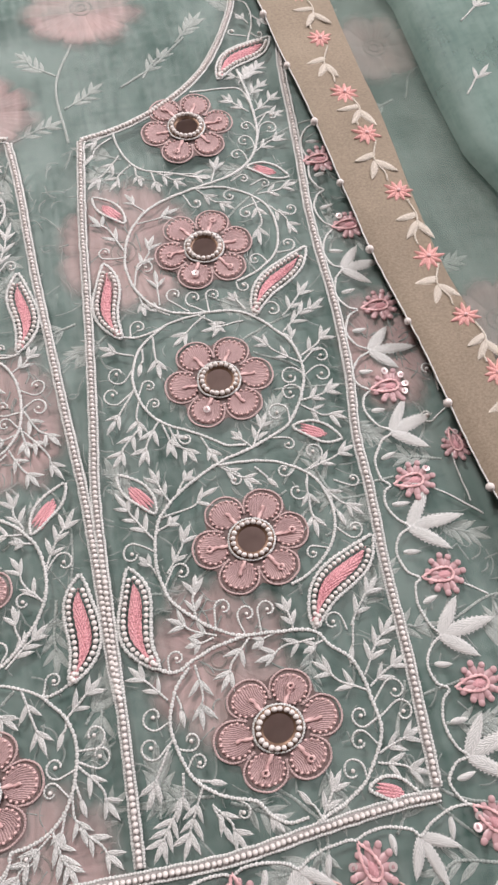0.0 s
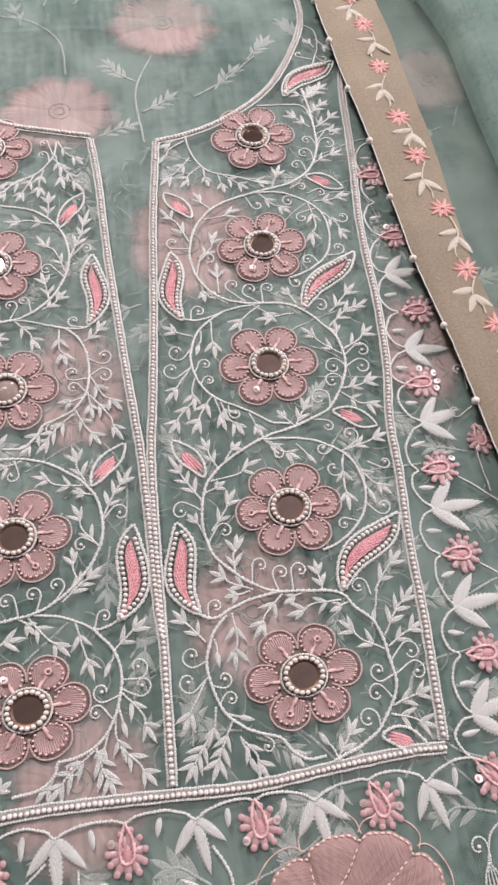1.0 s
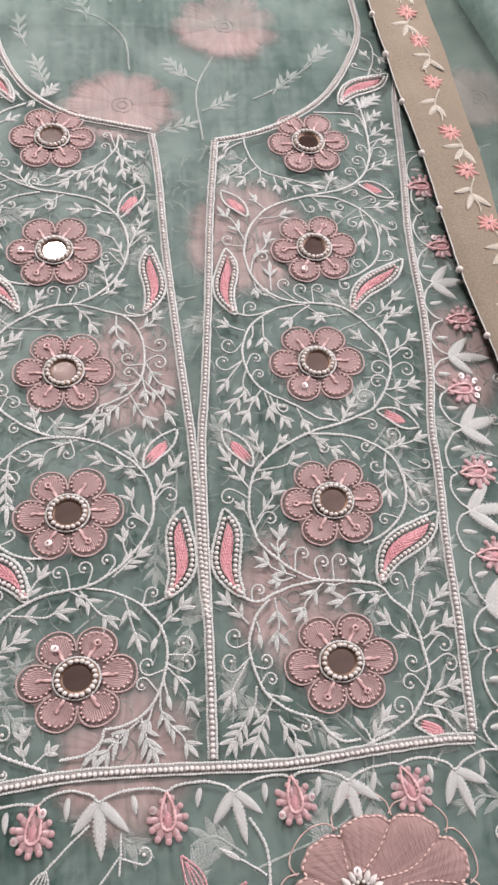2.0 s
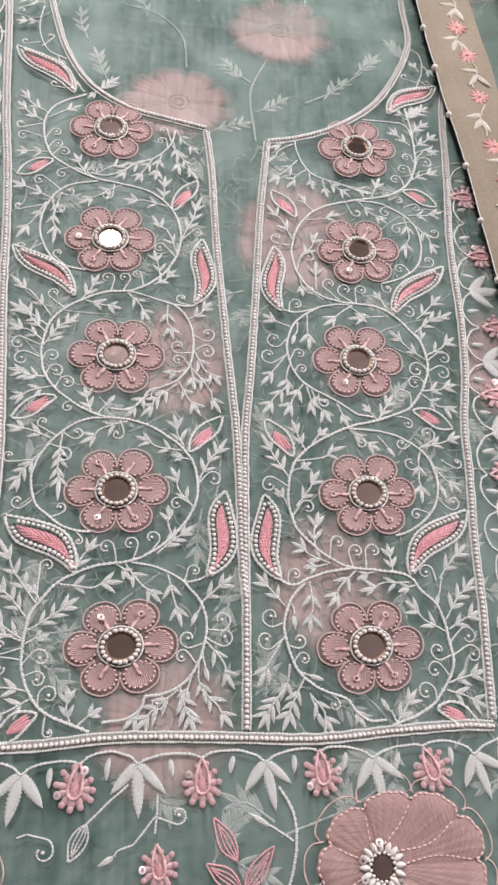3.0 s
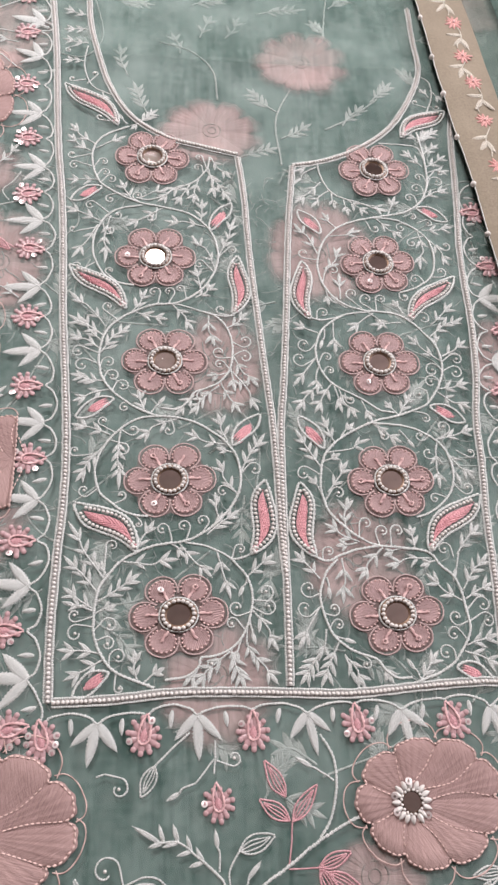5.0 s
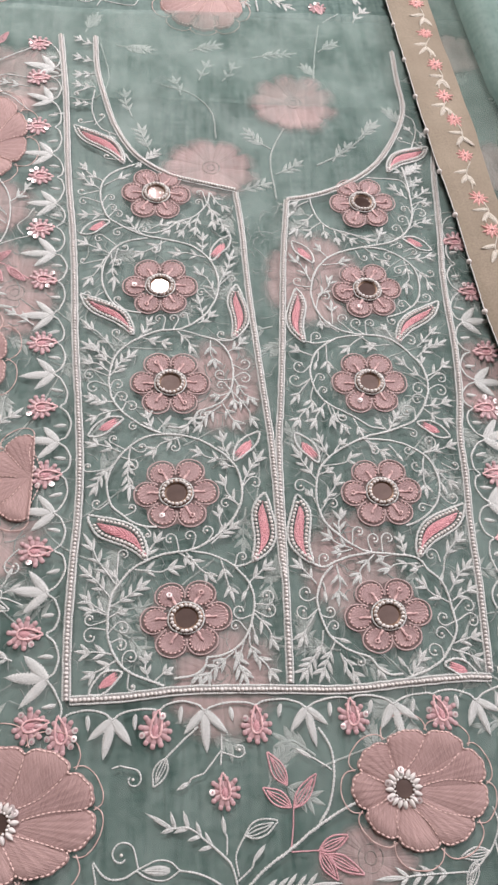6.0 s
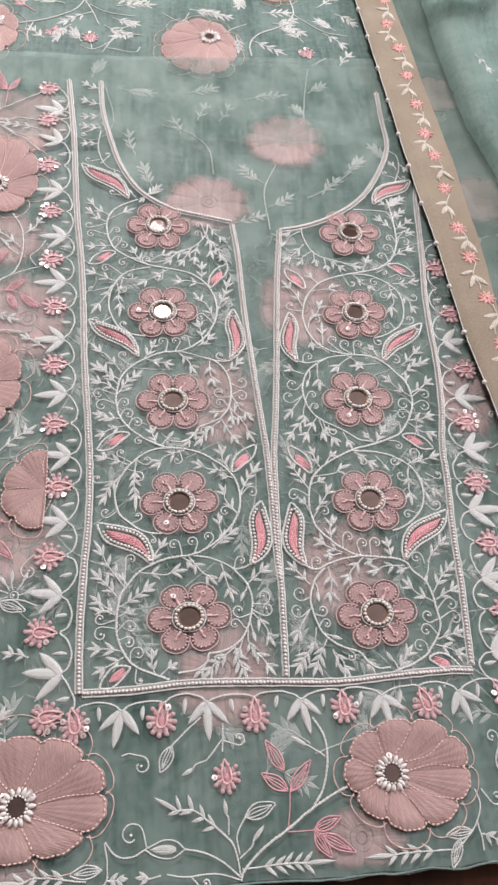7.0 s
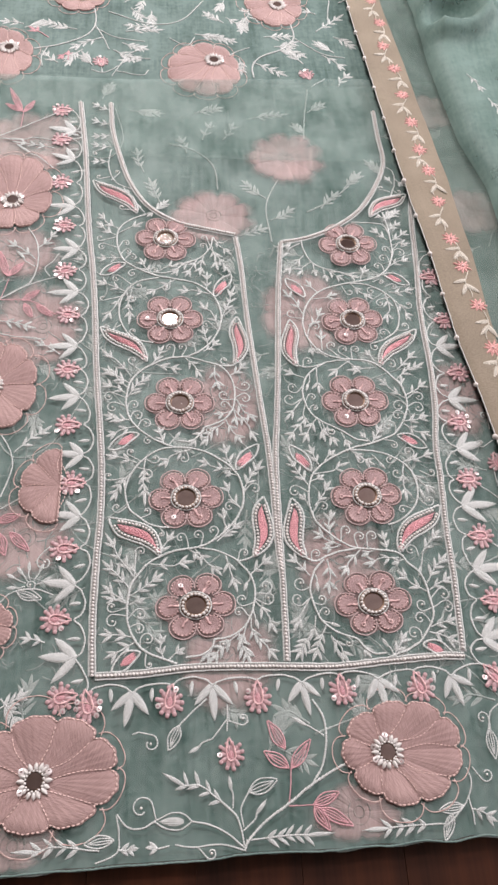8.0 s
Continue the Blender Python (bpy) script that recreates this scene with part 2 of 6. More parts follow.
def leaf(geo, x, y, ang, L, W, h=0.0009, height=ground, bend=0.0, nu=8, nv=5, ragged=0.0):
    """A satin-stitched leaf: a low padded mound that tapers to both ends."""
    V, F, U = geo
    start = len(V)
    for i in range(nu + 1):
        u = i / nu
        w = W * (math.sin(math.pi * min(1, 0.06 + 0.94 * u ** 0.85)) ** 0.62 if u < 1 else 0.1) * 0.5
        if ragged and i % 2:
            w *= 1 - ragged
        a = ang + bend * (u - 0.5)
        for j in range(nv):
            v = 2 * j / (nv - 1) - 1
            lx, ly = L * u - ragged * W * 0.5 * abs(v), w * v + bend * L * 0.12 * math.sin(math.pi * u)
            px, py = x + lx * math.cos(ang) - ly * math.sin(ang), y + lx * math.sin(ang) + ly * math.cos(ang)
            V.append((px, py, height(px, py) + 0.0001 + h * math.sqrt(max(0, 1 - v * v)) * math.sin(math.pi * min(0.97, 0.1 + 0.85 * u)) ** 0.5))
            U.append((L * u * 1000, w * v * 1000))
    for i in range(nu):
        for j in range(nv - 1):
            a = start + i * nv + j
            F.append((a, a + nv, a + nv + 1, a + 1))


def bead(geo, x, y, z, r, seg=7, rings=5, squash=1.0):
    V, F, U = geo
    start = len(V)
    V.append((x, y, z + r * squash)), U.append((0, 0))
    for i in range(1, rings):
        th = math.pi * i / rings
        for k in range(seg):
            a = 2 * math.pi * k / seg
            V.append((x + r * math.sin(th) * math.cos(a), y + r * math.sin(th) * math.sin(a), z + r * squash * math.cos(th)))
            U.append((0, 0))
    V.append((x, y, z - r * squash)), U.append((0, 0))
    for k in range(seg):
        F.append((start, start + 1 + k, start + 1 + (k + 1) % seg))
        last = len(V) - 1
        F.append((last, last - seg + (k + 1) % seg, last - seg + k))
    for i in range(rings - 2):
        for k in range(seg):
            a, b = start + 1 + i * seg + k, start + 1 + i * seg + (k + 1) % seg
            F.append((a, a + seg, b + seg, b))


def disc(geo, r, z, n=24, dome=0.0, ry=None):
    V, F, U = geo
    start = len(V)
    V.append((0, 0, z + dome)), U.append((0, 0))
    for f in (0.5, 1.0):
        for k in range(n):
            a = 2 * math.pi * k / n
            V.append((f * r * math.cos(a), f * (ry or r) * math.sin(a), z + dome * (1 - f * f)))
            U.append((f * r * 1000, 0))
    for k in range(n):
        F.append((start, start + 1 + k, start + 1 + (k + 1) % n))
        a, b = start + 1 + k, start + 1 + (k + 1) % n
        F.append((a, a + n, b + n, b))


def ring_line(r, n, ry=None):
    return [Vector((r * math.cos(2 * math.pi * i / n), (ry or r) * math.sin(2 * math.pi * i / n))) for i in range(n + 1)]


def flat(x, y):
    return 0.0


def empty(name, parent, m, label=""):
    ob = new(name)
    ob.empty_display_size = 0.01
    ob.parent = parent
    ob.matrix_local = m
    if label:
        tagged(ob, label)
    return ob


def mm(pts):
    return [(x / 1000, y / 1000) for x, y in pts]


# ---- the pieces of embroidery ----
def stem(owner, r, pts, material=None):
    geo = blank()
    r *= 0.00085
    rope(geo, spline(mm(pts), r * 0.75), r)
    return part("stem", geo, material or CORD, owner)


def pearl_tape(owner, width, pts):
    """Border tape: a row of pearls between two cords on a pale strip."""
    line = spline(mm(pts), 0.00064)
    tape = empty("pearl_tape", owner, Matrix())
    half = width / 1000
    side = []
    for i, p in enumerate(line):
        d = (line[min(i + 1, len(line) - 1)] - line[max(i - 1, 0)]).normalized()
        side.append(Vector((-d.y, d.x)))
    for sgn in (-1, 1):
        geo = blank()
        rope(geo, [p + n * sgn * half * 0.84 for p, n in zip(line, side)], 0.00062)
        part("cord", geo, CORD, tape)
    V, F, U = blank()
    for i, (p, n) in enumerate(zip(line, side)):
        for s in (-0.8, 0.8):
            q = p + n * half * s
            V.append((q.x, q.y, ground(q.x, q.y) + 0.0004)), U.append((i * 0.8, s))
    F += [(2 * i, 2 * i + 1, 2 * i + 3, 2 * i + 2) for i in range(len(line) - 1)]
    part("strip", (V, F, U), MAUVE_TAPE, tape)
    for i in range(2, len(line) - 1, 4):
        pearl(tape, line[i] + Vector((random.uniform(-1, 1), random.uniform(-1, 1))) * 0.00015, 0.00128)
    return tape


def pearl(parent, p, r, z=None):
    k = r * random.uniform(0.9, 1.1)
    h = ground(p.x, p.y) + r * 0.85 if z is None else z
    return share("pearl", PEARL_MESH, parent, Matrix.Translation((p.x, p.y, h)) @ Matrix.Diagonal((k, k * random.uniform(0.9, 1.05), k, 1)))


PEARL_GEO = blank()
bead(PEARL_GEO, 0, 0, 0, 1.0, 8, 6)
PEARL_MESH = mesh_of("pearl", PEARL_GEO, PEARL)


MAUVE_TAPE = cloth("grey_tape_cloth", (0.24, 0.23, 0.22), (0.40, 0.39, 0.375))


def drop_outline(x0, y0, x1, y1, w, bend, n=40, blunt=False):
    """A teardrop from its tip to its round end; half width w, bent to one side."""
    a, b = Vector((x0, y0)), Vector((x1, y1))
    d = b - a
    s = Vector((-d.y, d.x)).normalized()
    pts = []
    for i in range(n + 1):
        t = 2 * math.pi * i / n
        u = 0.5 - 0.5 * math.cos(t)
        half = w * (1 if t <= math.pi else -1) * max(0.0, math.sin(math.pi * u ** 0.9)) ** (0.95 - 0.35 * u)
        if blunt:
            half = w * math.sin(t) * (0.3 + 0.7 * u) * 1.25
        pts.append(a + d * u + s * (half + bend * w * (math.sin(math.pi * u ** 1.5) - 0.35 * math.sin(2 * math.pi * u))))
    return pts


def paisley(owner, half, bend, tip, end):
    """Paisley leaf: white cord outline, a row of pearls, satin-stitched coral heart."""
    thing = empty("paisley", owner, Matrix(), "coral satin-stitched paisley edged with pearls and white cord")
    a, b = (v / 1000 for v in tip), (v / 1000 for v in end)
    out = drop_outline(*a, *b, half / 1000, bend)
    geo = blank()
    rope(geo, spline([tuple(p) for p in out], 0.0007), 0.0009)
    part("outline_cord", geo, CORD, thing)
    for p in spline([tuple(p) for p in inset_by(out, 0.0023)], 0.0028)[:-1]:
        if (p - out[0]).length > 0.0062:
            pearl(thing, p, 0.0013)
    heart = inset_by(out, 0.0044)
    part("satin_heart", fill(heart, 0.0006), PINK, thing)
    n = len(heart) - 1
    for i in range(5, n // 2 - 1):
        for side, back in ((heart[i], -1), (heart[n - i], 1)):
            mid = (heart[min(i + 3, n // 2)] + heart[n - min(i + 3, n // 2)]) / 2
            d = mid - side
            if d.length > 0.0008:
                geo = blank()
                leaf(geo, side.x, side.y, math.atan2(d.y, d.x), d.length * random.uniform(1.0, 1.2), 0.0011, 0.0006, lambda x, y: ground(x, y) + 0.0006, back * 0.2, 5, 4)
                part("satin_stitch", geo, PINK, thing)
    return thing


def inset_by(line, dist):
    """The outline moved inwards by a distance, kept from crossing itself."""
    n, out = len(line) - 1, []
    area = sum(line[i].cross(line[i + 1]) for i in range(n))
    sg = 1 if area > 0 else -1
    c = sum(line[:n], Vector((0, 0))) / n
    for i in range(n + 1):
        d = (line[(i + 1) % n] - line[(i - 1) % n])
        d = d.normalized() if d.length > 0 else Vector((1, 0))
        q = line[i % n] + Vector((-d.y, d.x)) * sg * dist
        tip = line[i % n]
        if i in (0, n):
            q = tip + (c - tip).normalized() * dist * 2.2
        out.append(q)
    return out


def fill(line, h):
    """A padded fill between the two sides of a teardrop outline."""
    V, F, U = blank()
    n = len(line) - 1
    half, across = n // 2, 5
    for i in range(4, half - 1):
        a, b = line[i], line[n - i]
        for j in range(across):
            v = j / (across - 1)
            p = a.lerp(b, v)
            V.append((p.x, p.y, ground(p.x, p.y) + 0.0002 + h * math.sqrt(max(0, 1 - (2 * v - 1) ** 2)) * min(1, 4 * (i - 4) / half, 4 * (half - 2 - i) / half + 0.1)))
            U.append(((p - line[0]).length * 1000, (v - 0.5) * (a - b).length * 1000))
    for i in range(half - 6):
        for j in range(across - 1):
            k = i * across + j
            F.append((k, k + across, k + across + 1, k + 1))
    return V, F, U


def bud(owner, half, bend, tip, end):
    """Small bud: white cord outline round a coral satin leaf."""
    thing = empty("bud", owner, Matrix(), "small coral satin bud inside a white cord outline")
    a, b = [v / 1000 for v in tip], [v / 1000 for v in end]
    out = drop_outline(*a, *b, half / 1000, bend)
    geo = blank()
    rope(geo, spline([tuple(p) for p in out], 0.0007), 0.0008)
    part("outline_cord", geo, CORD, thing)
    ax, ay = b[0] - a[0], b[1] - a[1]
    L, turn = math.hypot(ax, ay), math.atan2(ay, ax)
    for k in (-1.5, -0.5, 0.5, 1.5):
        f, w = 0.30 + 0.06 * abs(k) + random.uniform(-0.02, 0.02), 0.042 * k
        geo = blank()
        leaf(geo, a[0] + ax * f - ay * w, a[1] + ay * f + ax * w, turn + 0.05 * k, L * (0.60 - 0.08 * abs(k)), half * 0.00042, 0.0008, ground, 0.0, 6, 4)
        part("satin_stitch", geo, PINK, thing)
    return thing


def sprig(owner, n, base, tip, material=None, size=1.0, height=ground):
    """A stalk with pairs of satin leaves and one leaf at its end."""
    (x0, y0), (x1, y1) = mm([base, tip])
    L, ang = math.hypot(x1 - x0, y1 - y0), math.atan2(y1 - y0, x1 - x0)
    bend = random.uniform(-0.09, 0.09)
    geo = blank()
    side = Vector((-(y1 - y0), x1 - x0)) * bend
    line = spline([(x0, y0), ((x0 + x1) / 2 + side.x, (y0 + y1) / 2 + side.y), (x1 - (x1 - x0) * 0.3, y1 - (y1 - y0) * 0.3)], 0.0007)
    rope(geo, line, 0.00058 * size, 0.5, height, 5)
    long = min(0.0094, max(0.0062, 0.48 * L / size)) * size
    for i in range(n):
        f = (0.36 + 0.6 * i / max(1, n - 1)) if n > 1 else 0.85
        p = line[min(len(line) - 1, int(f * (len(line) - 1)))]
        for sg in (1, -1):
            k = random.uniform(0.8, 1.0)
            satin(geo, p.x, p.y, ang + sg * random.uniform(0.52, 0.78), long * k, 0.0030 * size * k, height, sg * -0.25)
    p = line[-1]
    satin(geo, p.x, p.y, math.atan2(y1 - p.y, x1 - p.x), max(long * 0.95, math.hypot(x1 - p.x, y1 - p.y)) if n else max(0.0075, L * 0.55), 0.0031 * size, height, 0.0)
    return part("leaf_sprig", geo, material or WHITE, owner)


def satin(geo, x, y, ang, L, W, height, bend):
    """A small leaf worked in a few long stitches side by side, their ends uneven."""
    c, s = math.cos(ang), math.sin(ang)
    leaf(geo, x, y, ang, L, W * 0.86, 0.00035, height, bend, 7, 5)
    for k in (-1, 0, 1):
        off, start = k * W * 0.22, L * (0.06 + random.uniform(0.0, 0.06) + 0.10 * abs(k))
        leaf(geo, x + c * start - s * off, y + s * start + c * off, ang + k * random.uniform(-0.10, 0.04), (L - start) * (random.uniform(0.72, 0.85) if k else 1.06), W * 0.42, 0.0006, height, bend, 6, 4)


def curl(owner, r, centre, base, hand, material=None):
    """A tendril that winds into a small spiral with a bead in its eye."""
    (cx, cy), (bx, by) = mm([centre, base])
    r /= 1000
    a0 = math.atan2(by - cy, bx - cx)
    pts = [(bx, by)]
    for i in range(10):
        a = a0 + hand * (0.9 + i * 0.6)
        rr = r * (1.05 - 0.07 * i)
        pts.append((cx + rr * math.cos(a), cy + rr * math.sin(a)))
    thing = blank()
    rope(thing, spline(pts, 0.0006), 0.00052, 0.5, ground, 5)
    ob = part("tendril", thing, material or CORD, owner)
    geo = blank()
    bead(geo, cx, cy, ground(cx, cy) + 0.0008, 0.0010)
    part("bead", geo, PEARL, ob)
    return ob


def trefoil_meshes():
    out = []
    for k in range(3):
        geo = blank()
        L, W = ((0.0165, 0.0054), (0.0145, 0.0050), (0.0140, 0.0050))[k]
        leaf(geo, 0, 0, 0, L, W, 0.0008, flat, 0.0, 22, 7, 0.28)
        out.append(mesh_of("leaf", geo, WHITE))
    return out


TREFOIL = trefoil_meshes()


def trefoil(owner, base, tip, spread=1.0):
    """Three broad satin leaves from one point."""
    (x0, y0), (x1, y1) = mm([base, tip])
    ang, L = math.atan2(y1 - y0, x1 - x0), math.hypot(x1 - x0, y1 - y0)
    k = L / 0.0185
    thing = empty("leaf_spray", owner, Matrix.Translation((x0, y0, ground(x0, y0))) @ Matrix.Rotation(ang, 4, "Z"))
    for me, turn, off in zip(TREFOIL, (random.uniform(-0.1, 0.1), 0.78 * spread, -0.78 * spread), (0.0030, 0.0006, 0.0006)):
        share("leaf", me, thing, Matrix.Rotation(turn, 4, "Z") @ Matrix.Translation((off, 0, 0)) @ Matrix.Diagonal((k * random.uniform(0.92, 1.06), k * random.uniform(0.9, 1.1), 1, 1)))
    return thing


def small_flower_meshes():
    loop, tear, seq, heart = blank(), blank(), blank(), blank()
    leaf(loop, 0.0022, 0, 0, 0.0082, 0.0037, 0.0015, flat, 0.0, 6, 5)
    bead(loop, 0.0088, 0, 0.0012, 0.0017, 8, 6, 0.7)
    rope(tear, spline([tuple(p) for p in drop_outline(0.0120, 0.0, -0.0040, 0.0, 0.0038, 0.0, 24, True)], 0.0006), 0.00068, 3.0, flat)
    leaf(heart, -0.0032, 0, 0, 0.0080, 0.0046, 0.0016, flat)
    n = 12
    for k in range(n):
        a = 2 * math.pi * k / n
        for rr, z in ((0.0008, 0.0002), (0.0020, 0.0)):
            seq[0].append((rr * math.cos(a), rr * math.sin(a), z)), seq[2].append((0, 0))
    seq[1].extend([(2 * k, 2 * k + 1, (2 * k + 3) % (2 * n), (2 * k + 2) % (2 * n)) for k in range(n)])
    return mesh_of("beaded_petal", loop, BEAD), mesh_of("teardrop_cord", tear, SPOKE), mesh_of("sequin", seq, SEQUIN, False), mesh_of("satin_heart", heart, DUSTY_PINK)


SPOKE = thread("light_pink_thread", (0.54, 0.31, 0.32), (0.76, 0.50, 0.50), 0.42, 5.0)
SMALL = small_flower_meshes()


def small_flower(owner, centre, root, size=1.0, height=ground):
    """A little flower of looped pink petals with a corded teardrop and a few sequins."""
    (x, y), (x1, y1) = mm([centre, root])
    ang = math.atan2(y1 - y, x1 - x)
    thing = empty("bead_flower", owner, Matrix.Translation((x, y, height(x, y))) @ Matrix.Rotation(ang, 4, "Z") @ Matrix.Diagonal((size, size, 0.62, 1)), "small flower of looped pink beads with silver sequins")
    n = 11
    for k in range(n):
        a = 2 * math.pi * (k + 0.5) / n + random.uniform(-0.08, 0.08)
        m = Matrix.Rotation(a, 4, "Z") @ Matrix.Diagonal((random.uniform(0.92, 1.1), 1, 1, 1))
        share("beaded_petal", SMALL[0], thing, m)
        if random.random() < 0.2:
            share("sequin", SMALL[2], thing, m @ Matrix.Translation((0.0086, 0, 0.0022)) @ Euler((random.uniform(-0.4, 0.4), random.uniform(-0.4, 0.4), 0)).to_matrix().to_4x4())
    share("satin_heart", SMALL[3], thing, Matrix())
    share("teardrop_cord", SMALL[1], thing, Matrix())
    return thing


def mirror_flower_meshes():
    """Six padded petals round a mirror; unit is the true size, 60 mm across."""
    pc, pr, pt = 0.0195, 0.0103, 0.0106
    back, pad, cord, knots = blank(), blank(), blank(), blank()
    disc(back, 0.0288, 0.0002, 48)
    V, F, U = back
    for i, v in enumerate(V):
        a, r = math.atan2(v[1], v[0]), math.hypot(v[0], v[1])
        d = math.remainder(a, math.pi / 3)
        V[i] = (v[0] * (1 - 0.17 * (abs(d) / (math.pi / 6)) ** 2.2), v[1] * (1 - 0.17 * (abs(d) / (math.pi / 6)) ** 2.2), v[2])
    nt, rings = 40, (0.0, 0.16, 0.4, 0.60, 0.70, 0.78, 0.85)
    for ri, k in enumerate(rings):
        for t in range(nt):
            th = 2 * math.pi * t / nt
            ridge = (1 if t % 2 else -1) * 0.00011 * min(1, k * 2)
            z = 0.0004 + (0.0004, 0.0004, 0.0005, 0.0006, 0.0007, 0.0005, -0.0001)[ri] + ridge
            pad[0].append((pc + pr * k * math.cos(th) * 0.92, pt * k * math.sin(th) * (0.93 + 0.10 * math.cos(th)), z))
            pad[2].append((pt * k * math.sin(th) * 1000 * (1 - 0.25 * math.cos(th) * k), pr * k * math.cos(th) * 1000))
    for ri in range(len(rings) - 1):
        for t in range(nt):
            a, b = ri * nt + t, ri * nt + (t + 1) % nt
            pad[1].append((a, a + nt, b + nt, b))
    edge = [Vector((pc + pr * math.cos(th), pt * math.sin(th) * (0.93 + 0.10 * math.cos(th)))) for th in np.linspace(-2.25, 2.25, 46)]
    rope(cord, edge, 0.00056, 0.9, flat)
    for t in range(15):
        th = -2.6 + 5.2 * t / 14
        bead(knots, pc + pr * 0.77 * math.cos(th) * 0.92, pt * 0.77 * math.sin(th), 0.0012, 0.00078, 6, 4)
    spoke, ring = blank(), blank()
    rope(spoke, [Vector((pc - 0.0078 + 0.0012 * i, 0.0004 * math.sin(i))) for i in range(8)], 0.0010, 1.3, flat, 6)
    rope(ring, [Vector((pc + 0.0017 + 0.0013 * math.cos(a), 0.0013 * math.sin(a))) for a in np.linspace(0, 6.283, 12)], 0.0006, 3.0, flat, 6)
    ringlet, glass, rim = blank(), blank(), blank()
    rope(ringlet, ring_line(0.0116, 100), 0.0006, 2.9, flat)
    n = 40
    for rr, z in ((0.0115, 0.0012), (0.0112, 0.0020), (0.0078, 0.0022), (0.0066, 0.0008)):
        for k in range(n):
            a = 2 * math.pi * k / n
            rim[0].append((rr * math.cos(a), rr * math.sin(a), z)), rim[2].append((k * 0.6, z * 1000))
    for q in range(3):
        rim[1].extend([(q * n + k, q * n + (k + 1) % n, (q + 1) * n + (k + 1) % n, (q + 1) * n + k) for k in range(n)])
    disc(glass, 0.0080, 0.0013, 32)
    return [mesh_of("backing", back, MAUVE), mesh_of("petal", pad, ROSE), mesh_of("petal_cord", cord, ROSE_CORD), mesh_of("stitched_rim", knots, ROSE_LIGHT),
            mesh_of("petal_spoke", spoke, ROSE_LIGHT), mesh_of("ring_cord", ringlet, CORD), mesh_of("mirror_rim", rim, BRASS), mesh_of("mirror", glass, MIRROR), mesh_of("ring_stitch", ring, ROSE_LIGHT)]


MF = mirror_flower_meshes()


def mirror_flower(owner, x, y, sx=1.0, sy=1.0, turn=0.0, tilt=(0.0, 0.0)):
    x, y = x / 1000, y / 1000
    thing = empty("mirror_flower", owner, Matrix.Translation((x, y, ground(x, y))) @ Matrix.Diagonal((sx, sy, 1, 1)) @ Matrix.Rotation(radians(turn), 4, "Z"), "dusty rose six-petal flower with pearls round a mirror")
    share("backing", MF[0], thing, Matrix())
    for k in range(6):
        m = Matrix.Rotation(math.pi / 3 * k, 4, "Z") @ Matrix.Diagonal((random.uniform(0.98, 1.02), random.uniform(0.97, 1.03), random.uniform(0.9, 1.1), 1))
        share("petal", MF[1], thing, m)
        share("petal_cord", MF[2], thing, m)
        share("stitched_rim", MF[3], thing, m)
        if random.random() < 0.45:
            share("ring_stitch", MF[8], thing, m)
        share("petal_spoke", MF[4], thing, m @ Matrix.Translation((0, random.uniform(-0.001, 0.001), 0)))
    share("ring_cord", MF[5], thing, Matrix())
    for t in range(20):
        a = 2 * math.pi * (t + random.uniform(-0.1, 0.1)) / 20
        pearl(thing, Vector((0.0094 * math.cos(a), 0.0094 * math.sin(a))), 0.00142, 0.0030)
    share("mirror_rim", MF[6], thing, Matrix())
    for k in range(6):
        if random.random() < 0.08:
            a = math.pi / 3 * k
            share("sequin", SMALL[2], thing, Matrix.Translation((0.0205 * math.cos(a), 0.0205 * math.sin(a), 0.0030)) @ Euler((random.uniform(-0.3, 0.3), random.uniform(-0.3, 0.3), 0)).to_matrix().to_4x4())
    share("mirror", MF[7], thing, Matrix.Rotation(radians(tilt[0]), 4, "X") @ Matrix.Rotation(radians(tilt[1]), 4, "Y"))
    return thing


def dash(geo, p, q, w):
    """One running stitch between two points of a seam."""
    d = q - p
    leaf(geo, p.x + d.x * 0.12, p.y + d.y * 0.12, math.atan2(d.y, d.x), d.length * 0.76, w, 0.0009, lambda x, y: 0.0013, 0.0, 4, 4)


bugle_geo = blank()
leaf(bugle_geo, 0, 0, 0, 0.0052, 0.0030, 0.0017, flat, 0.0, 6, 5)
BUGLE = mesh_of("bugle_bead", bugle_geo, PEARL)


